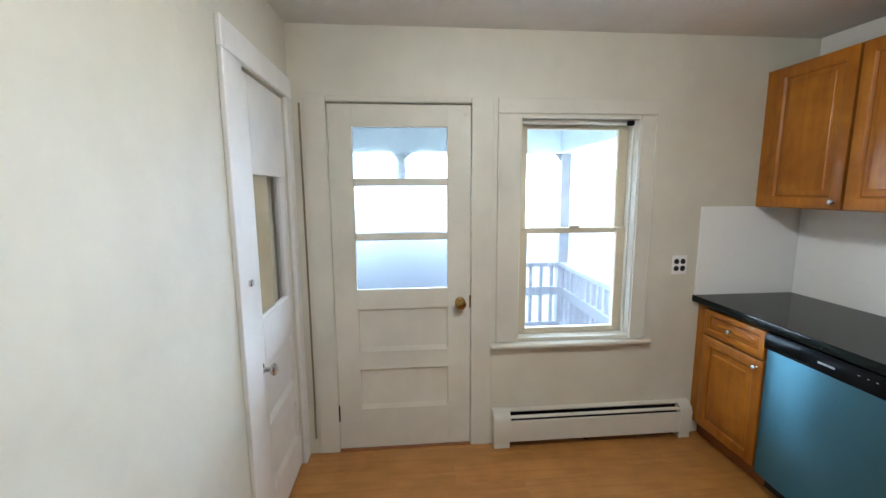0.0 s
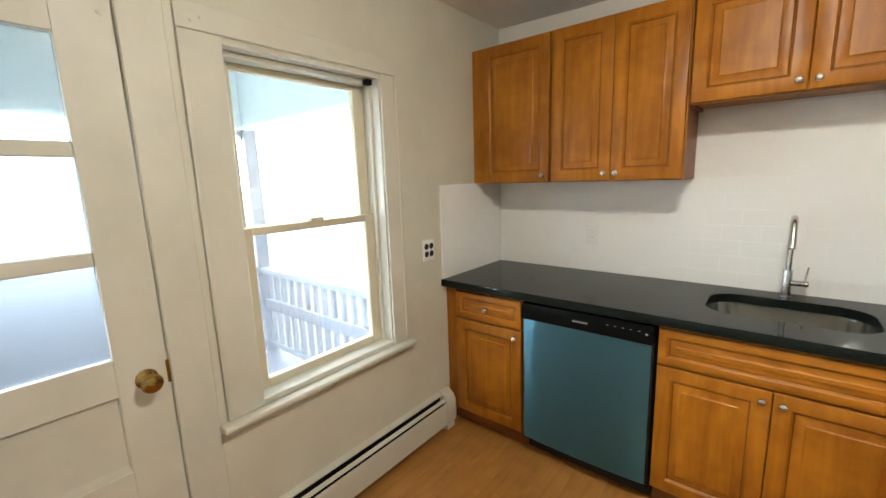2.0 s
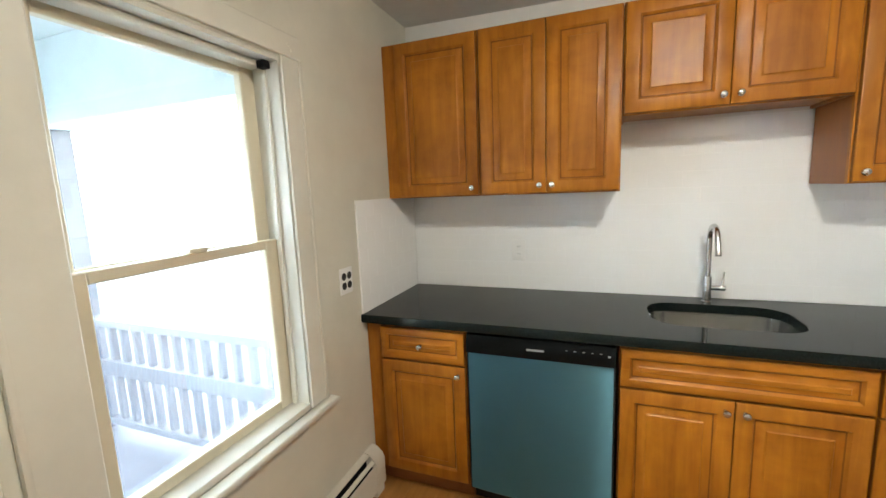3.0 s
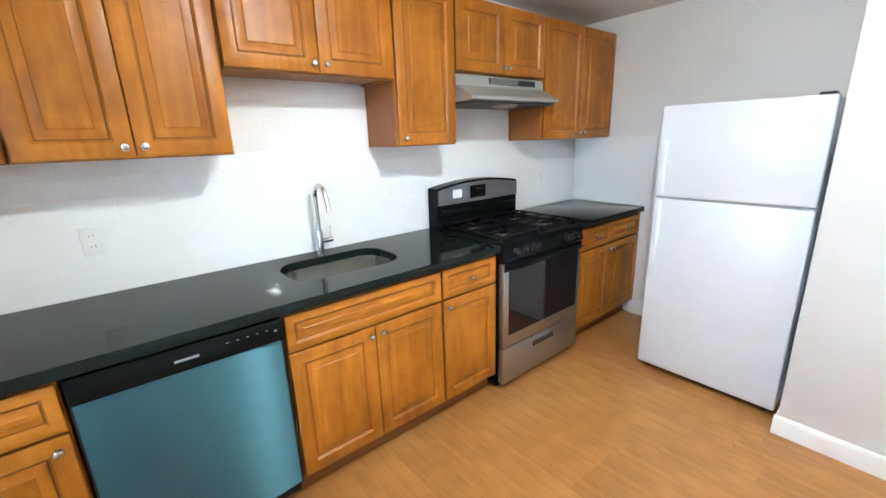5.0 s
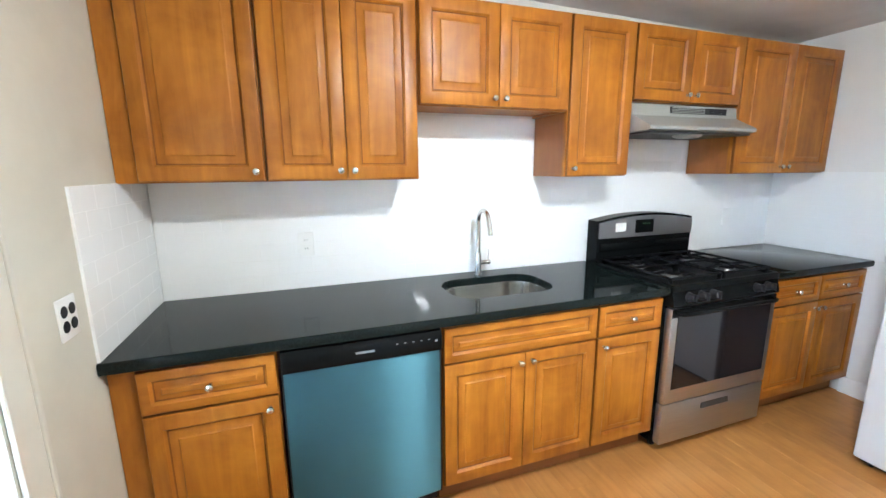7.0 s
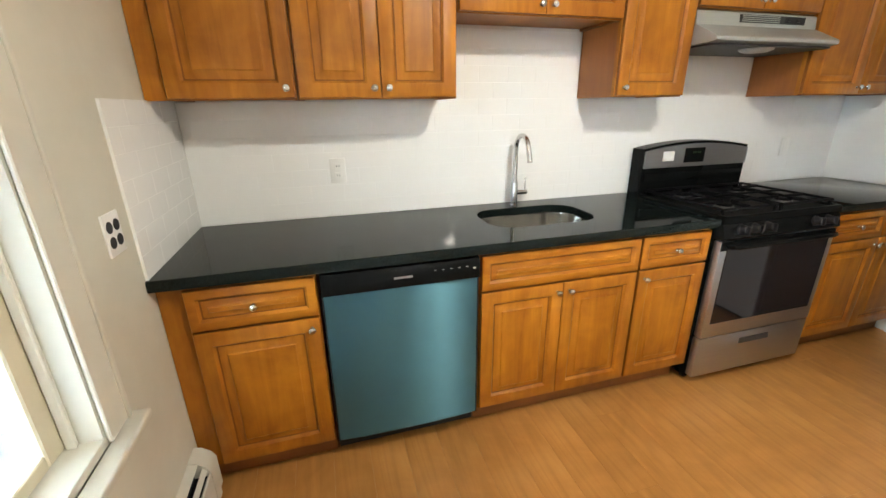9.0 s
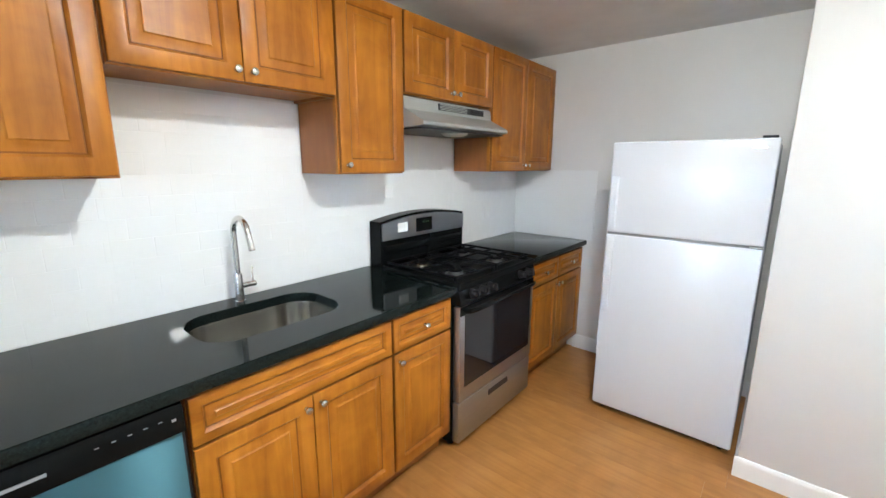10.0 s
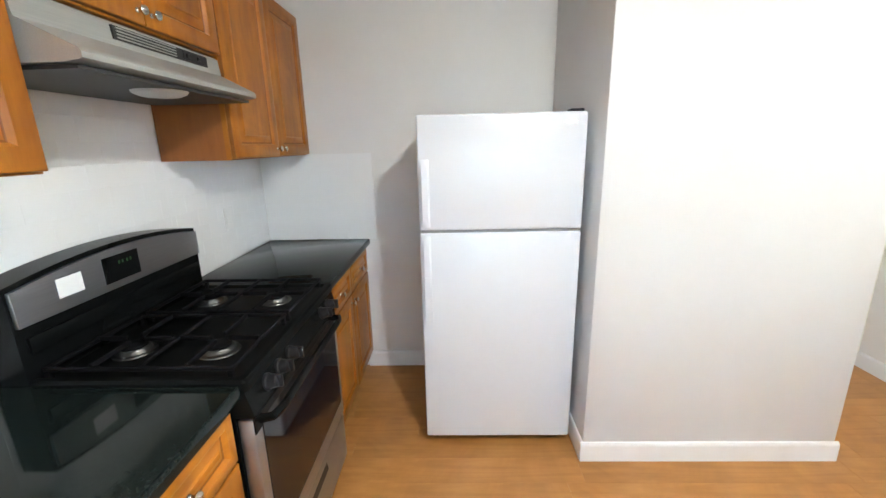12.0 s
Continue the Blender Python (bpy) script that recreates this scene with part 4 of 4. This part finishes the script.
part("middle_hinge", boxed(FX0 + 0.004, FX0 + 0.055, FF - 0.05, FF - 0.004, 1.0995, 1.1075), M_CHROME, fr)
part("grille", boxed(FX0 + 0.01, FX1 - 0.01, FF - 0.075, FF - 0.055, 0.006, 0.040), M_DARKPL, fr, "dark toe grille")
for x in (FX0 + 0.05, FX1 - 0.05):
    part("roller", turned(bmesh.new(), (x, FF - 0.062, 0), (0, 0, 1), [(0, 0.012), (0.012, 0.012), (0.014, 0.008), (0.042, 0.008)], 12), M_DARKPL, fr)
    part("rear_foot", turned(bmesh.new(), (x, -0.75, 0), (0, 0, 1), [(0, 0.018), (0.036, 0.018)], 10), M_DARKPL, fr)

# ---------------------------------------------------------------- outlets
o1 = thing("outlet", (2.443, NY, 1.093), "white four-socket outlet plate with dark sockets", "outlet")
part("plate", boxed(2.397, 2.489, NY - 0.007, NY, 1.035, 1.151, bev=0.003, seg=2), M_PLASTIC, o1)
for x in (2.423, 2.463):
    for z in (1.072, 1.114):
        part("socket", turned(bmesh.new(), (x, NY - 0.006, z), (0, -1, 0), [(0, 0.0165), (0.002, 0.0165), (0.003, 0.015), (0.0031, 0.004)], 20), M_DARKPL, o1, "dark socket face")


def wall_plate(y, z, label, sockets=True):
    o = thing("outlet" if sockets else "switch", (3.192, y, z), label, "outlet" if sockets else "switch")
    part("plate", boxed(3.185, 3.1925, y - 0.036, y + 0.036, z - 0.058, z + 0.058, bev=0.003, seg=2), M_PLASTIC, o)
    if sockets:
        for dz in (-0.021, 0.021):
            s = part("socket", boxed(3.1835, 3.186, y - 0.016, y + 0.016, z + dz - 0.014, z + dz + 0.014, bev=0.001), M_PLASTIC, o)
            for dy in (-0.006, 0.006):
                part("slot", boxed(3.1830, 3.1840, y + dy - 0.001, y + dy + 0.001, z + dz - 0.003, z + dz + 0.005), M_DARKPL, s)
    else:
        part("rocker", boxed(3.182, 3.186, y - 0.016, y + 0.016, z - 0.033, z + 0.033, bev=0.002), M_PLASTIC, o)


wall_plate(2.437, 1.125, "white duplex outlet on the tiled splashback")
wall_plate(-0.42, 1.130, "white switch on the tiled splashback", False)

# ---------------------------------------------------------------- ceiling lamp
def ceiling_lamp(x, y, shade, label):
    top = ceiling_at(y) + 0.002
    c = thing("ceiling_light", (x, y, top - 0.085), label, "lamp")
    part("rim", turned(bmesh.new(), (x, y, top), (0, 0, -1), [(0, 0.105), (0.020, 0.105), (0.026, 0.100), (0.026, 0.07)], 32), M_PLASTIC, c)
    part("shade", turned(bmesh.new(), (x, y, top - 0.024), (0, 0, -1), [(0, 0.085), (0.018, 0.083), (0.038, 0.072), (0.052, 0.048), (0.058, 0.015), (0.0582, 0.002)], 32), shade, c, "glowing opal shade")
    return c


ceiling_lamp(LAMP[0], LAMP[1], M_SHADE, "round flush kitchen ceiling light with opal glass shade")
# hall fixture is out of view, added for the bright hall and partition
ceiling_lamp(-0.33, 0.82, M_SHADE_HALL, "unseen hall ceiling light, added to brighten hall and partition")

# ---------------------------------------------------------------- porch and distance
PYF = 5.20
PXE = 2.55
solid("porch_deck", boxed(-3.0, PXE + 0.1, NY + TH, PYF + 0.1, -0.16, -0.06), M_DECK, "grey painted porch deck", "deck", kind="structure")
solid("porch_ceiling", boxed(-3.0, PXE + 0.15, NY + TH, PYF + 0.15, 2.42, 2.50), M_PORCHCEIL, "pale blue painted porch ceiling", "ceiling", kind="structure")
solid("porch_beam", boxed(-3.0, PXE + 0.08, PYF - 0.08, PYF + 0.08, 1.93, 2.42, bev=0.005), M_PORCHCEIL, "pale blue painted porch beam", "beam", kind="structure")
solid("porch_beam", boxed(PXE - 0.08, PXE + 0.08, NY + TH, PYF - 0.081, 1.95, 2.42, bev=0.005), M_PORCHCEIL, "pale blue painted porch side beam", "beam", kind="structure")
bm = bmesh.new()
for s_, e_ in ((-3.0, WX - 0.12), (EX + 0.15, 6.0)):
    box(bm, s_, e_, NY, NY + TH, -0.16, 2.6)
solid("wall_outside", bm, M_PORCH, "outer wall of the house in darkened porch paint", "wall", kind="structure")
for x in (-1.01, 0.77, PXE):
    p = thing("porch_post", (x, PYF, -0.06), "square porch post with brackets in darkened paint", "post", "porch posts")
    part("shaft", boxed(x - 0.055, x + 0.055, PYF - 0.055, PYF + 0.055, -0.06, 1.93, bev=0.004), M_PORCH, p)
    for sgn in (-1, 1):
        if x == PXE and sgn > 0:
            continue
        part("bracket", loft(bmesh.new(), [[Vector((x + sgn * a, y, z)) for a, z in ((0.055, 1.93), (0.13, 1.93), (0.10, 1.91), (0.075, 1.88), (0.055, 1.83))] for y in (PYF - 0.02, PYF + 0.02)]), M_PORCH, p)


def railing(p, q):
    """A two-tier railing between two posts, along x or along y."""
    p, q = Vector(p), Vector(q)
    d = (q - p).normalized()
    w = Vector((-d.y, d.x, 0))
    r = thing("porch_railing", ((p.x + q.x) / 2, (p.y + q.y) / 2, -0.06), "porch railing with square balusters in darkened paint", "railing", "porch railings")

    def bar(name, hw, z0, z1, s, e):
        c0, c1 = p + d * s + w * hw, p + d * e - w * hw
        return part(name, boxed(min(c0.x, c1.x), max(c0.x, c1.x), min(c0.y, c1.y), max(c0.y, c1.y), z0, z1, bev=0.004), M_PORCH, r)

    length = (q - p).length
    bar("top_rail", 0.045, 0.69, 0.74, 0.055, length - 0.055)
    bar("middle_rail", 0.035, 0.36, 0.46, 0.055, length - 0.055)
    bar("bottom_rail", 0.03, 0.0, 0.05, 0.055, length - 0.055)
    n = int(length / 0.125)
    for z0, z1 in ((0.05, 0.36), (0.46, 0.69)):
        first = None
        for k in range(n):
            c = 0.055 + (length - 0.11) * (k + 0.5) / n
            if first is None:
                first, at = bar("baluster", 0.02, z0, z1, c - 0.02, c + 0.02), c
            else:
                ob = new("baluster", first.data)
                ob.parent = r
                ob.location = d * (c - at)


railing((-1.01, PYF, 0), (0.77, PYF, 0))
railing((0.77, PYF, 0), (PXE, PYF, 0))
railing((PXE, NY + TH - 0.05, 0), (PXE, PYF, 0))
solid("ground", boxed(-400, 400, -400, 800, -0.75, -0.60), M_GROUND, "pale sunlit ground round the house", "ground", kind="structure")
solid("backdrop", boxed(-200, 200, 90, 90.5, -0.6, 60), M_BACK, "glowing backdrop that sends daylight in past the porch", "backdrop", kind="structure")

# ---------------------------------------------------------------- floor planks
sub = solid("floor", boxed(-0.80, EX + 0.15, -1.82, NY + TH, -0.06, -0.012), M_SUB, "honey oak plank floor", "floor", kind="structure")
rng = random.Random(4)
PW, PL = 0.152, 1.22
shared = {}


def piece(name, me_key, dims, at, material, parent, bev):
    if me_key not in shared:
        shared[me_key] = mesh_of(name, boxed(0, dims[0], 0, dims[1], 0, dims[2], bev=bev), material, False)
    ob = new(name, shared[me_key])
    ob.parent = parent
    ob.location = Vector(at) - origin(parent)
    return ob


y = -1.82
while y < NY + 0.01:
    xa, xb = (-0.80, EX + 0.02) if y > SY - 0.2 else (-0.80, 0.36)
    x = xa - rng.random() * PL
    while x < xb:
        s, e = max(x, xa), min(x + PL, xb)
        if e - s > 0.02:
            ln = round(e - s, 3)
            piece("plank", ("plank", ln), (ln - 0.0004, PW - 0.0004, 0.012), (s, y, -0.012), M_FLOOR, sub, 0.0003)
        x += PL
    y += PW

# ---------------------------------------------------------------- splashback tiles
TW, THt, TG = 0.1524, 0.0762, 0.0013


def splash(name, span, zones, face):
    """Running bond of glazed tiles; zones are (from, to, top)."""
    lo, hi = span
    ztop = max(z for _, _, z in zones)
    bm = bmesh.new()
    for a, b, zt in zones:
        if face == "e":
            box(bm, EX - 0.0079, EX, a, b, CT1 + 0.0005, zt)
        elif face == "n":
            box(bm, a, b, NY - 0.0079, NY, CT1 + 0.0005, zt)
        else:
            box(bm, a, b, SY, SY + 0.0079, CT1 + 0.0005, zt)
    wall = solid(name, bm, M_GROUT, "white glazed subway tile splashback", "tiles", kind="structure")
    r = 0
    z = CT1 + 0.002
    while z < ztop - 0.01:
        u = lo - (TW / 2 if r % 2 else 0)
        while u < hi:
            s, e = max(u, lo), min(u + TW - TG, hi)
            for a, b, zt in zones:
                p, q = max(s, a), min(e, b)
                h = min(THt - TG, zt - z)
                if q - p > 0.012 and h > 0.012:
                    w, h = round(q - p, 3), round(h, 3)
                    tilt, lean = rng.gauss(0, 0.0007), rng.gauss(0, 0.0012)
                    if face == "e":
                        tile = piece("tile", ("te", w, h), (0.005, w, h), (EX - 0.0085, p, z), M_TILE, wall, 0.0008)
                    elif face == "n":
                        tile = piece("tile", ("tn", w, h), (w, 0.005, h), (p, NY - 0.0085, z), M_TILE, wall, 0.0008)
                    else:
                        tile = piece("tile", ("tn", w, h), (w, 0.005, h), (p, SY + 0.0035, z), M_TILE, wall, 0.0008)
                    # hand-set: no two tiles lie quite in one plane
                    tile.rotation_euler = (0, lean, tilt) if face == "e" else (lean, 0, tilt)
            u += TW
        z += THt
        r += 1


splash("splashback_east", (SY + 0.009, NY - 0.009), [(SY + 0.009, 0.007, 1.436), (0.007, 0.785, 1.812), (0.785, 1.175, 1.436), (1.175, 1.939, 1.750), (1.939, NY - 0.009, 1.436)], "e")
splash("splashback_north", (2.556, 3.190), [(2.556, 3.190, 1.440)], "n")
splash("splashback_south", (2.500, 3.190), [(2.500, 3.190, 1.440)], "s")
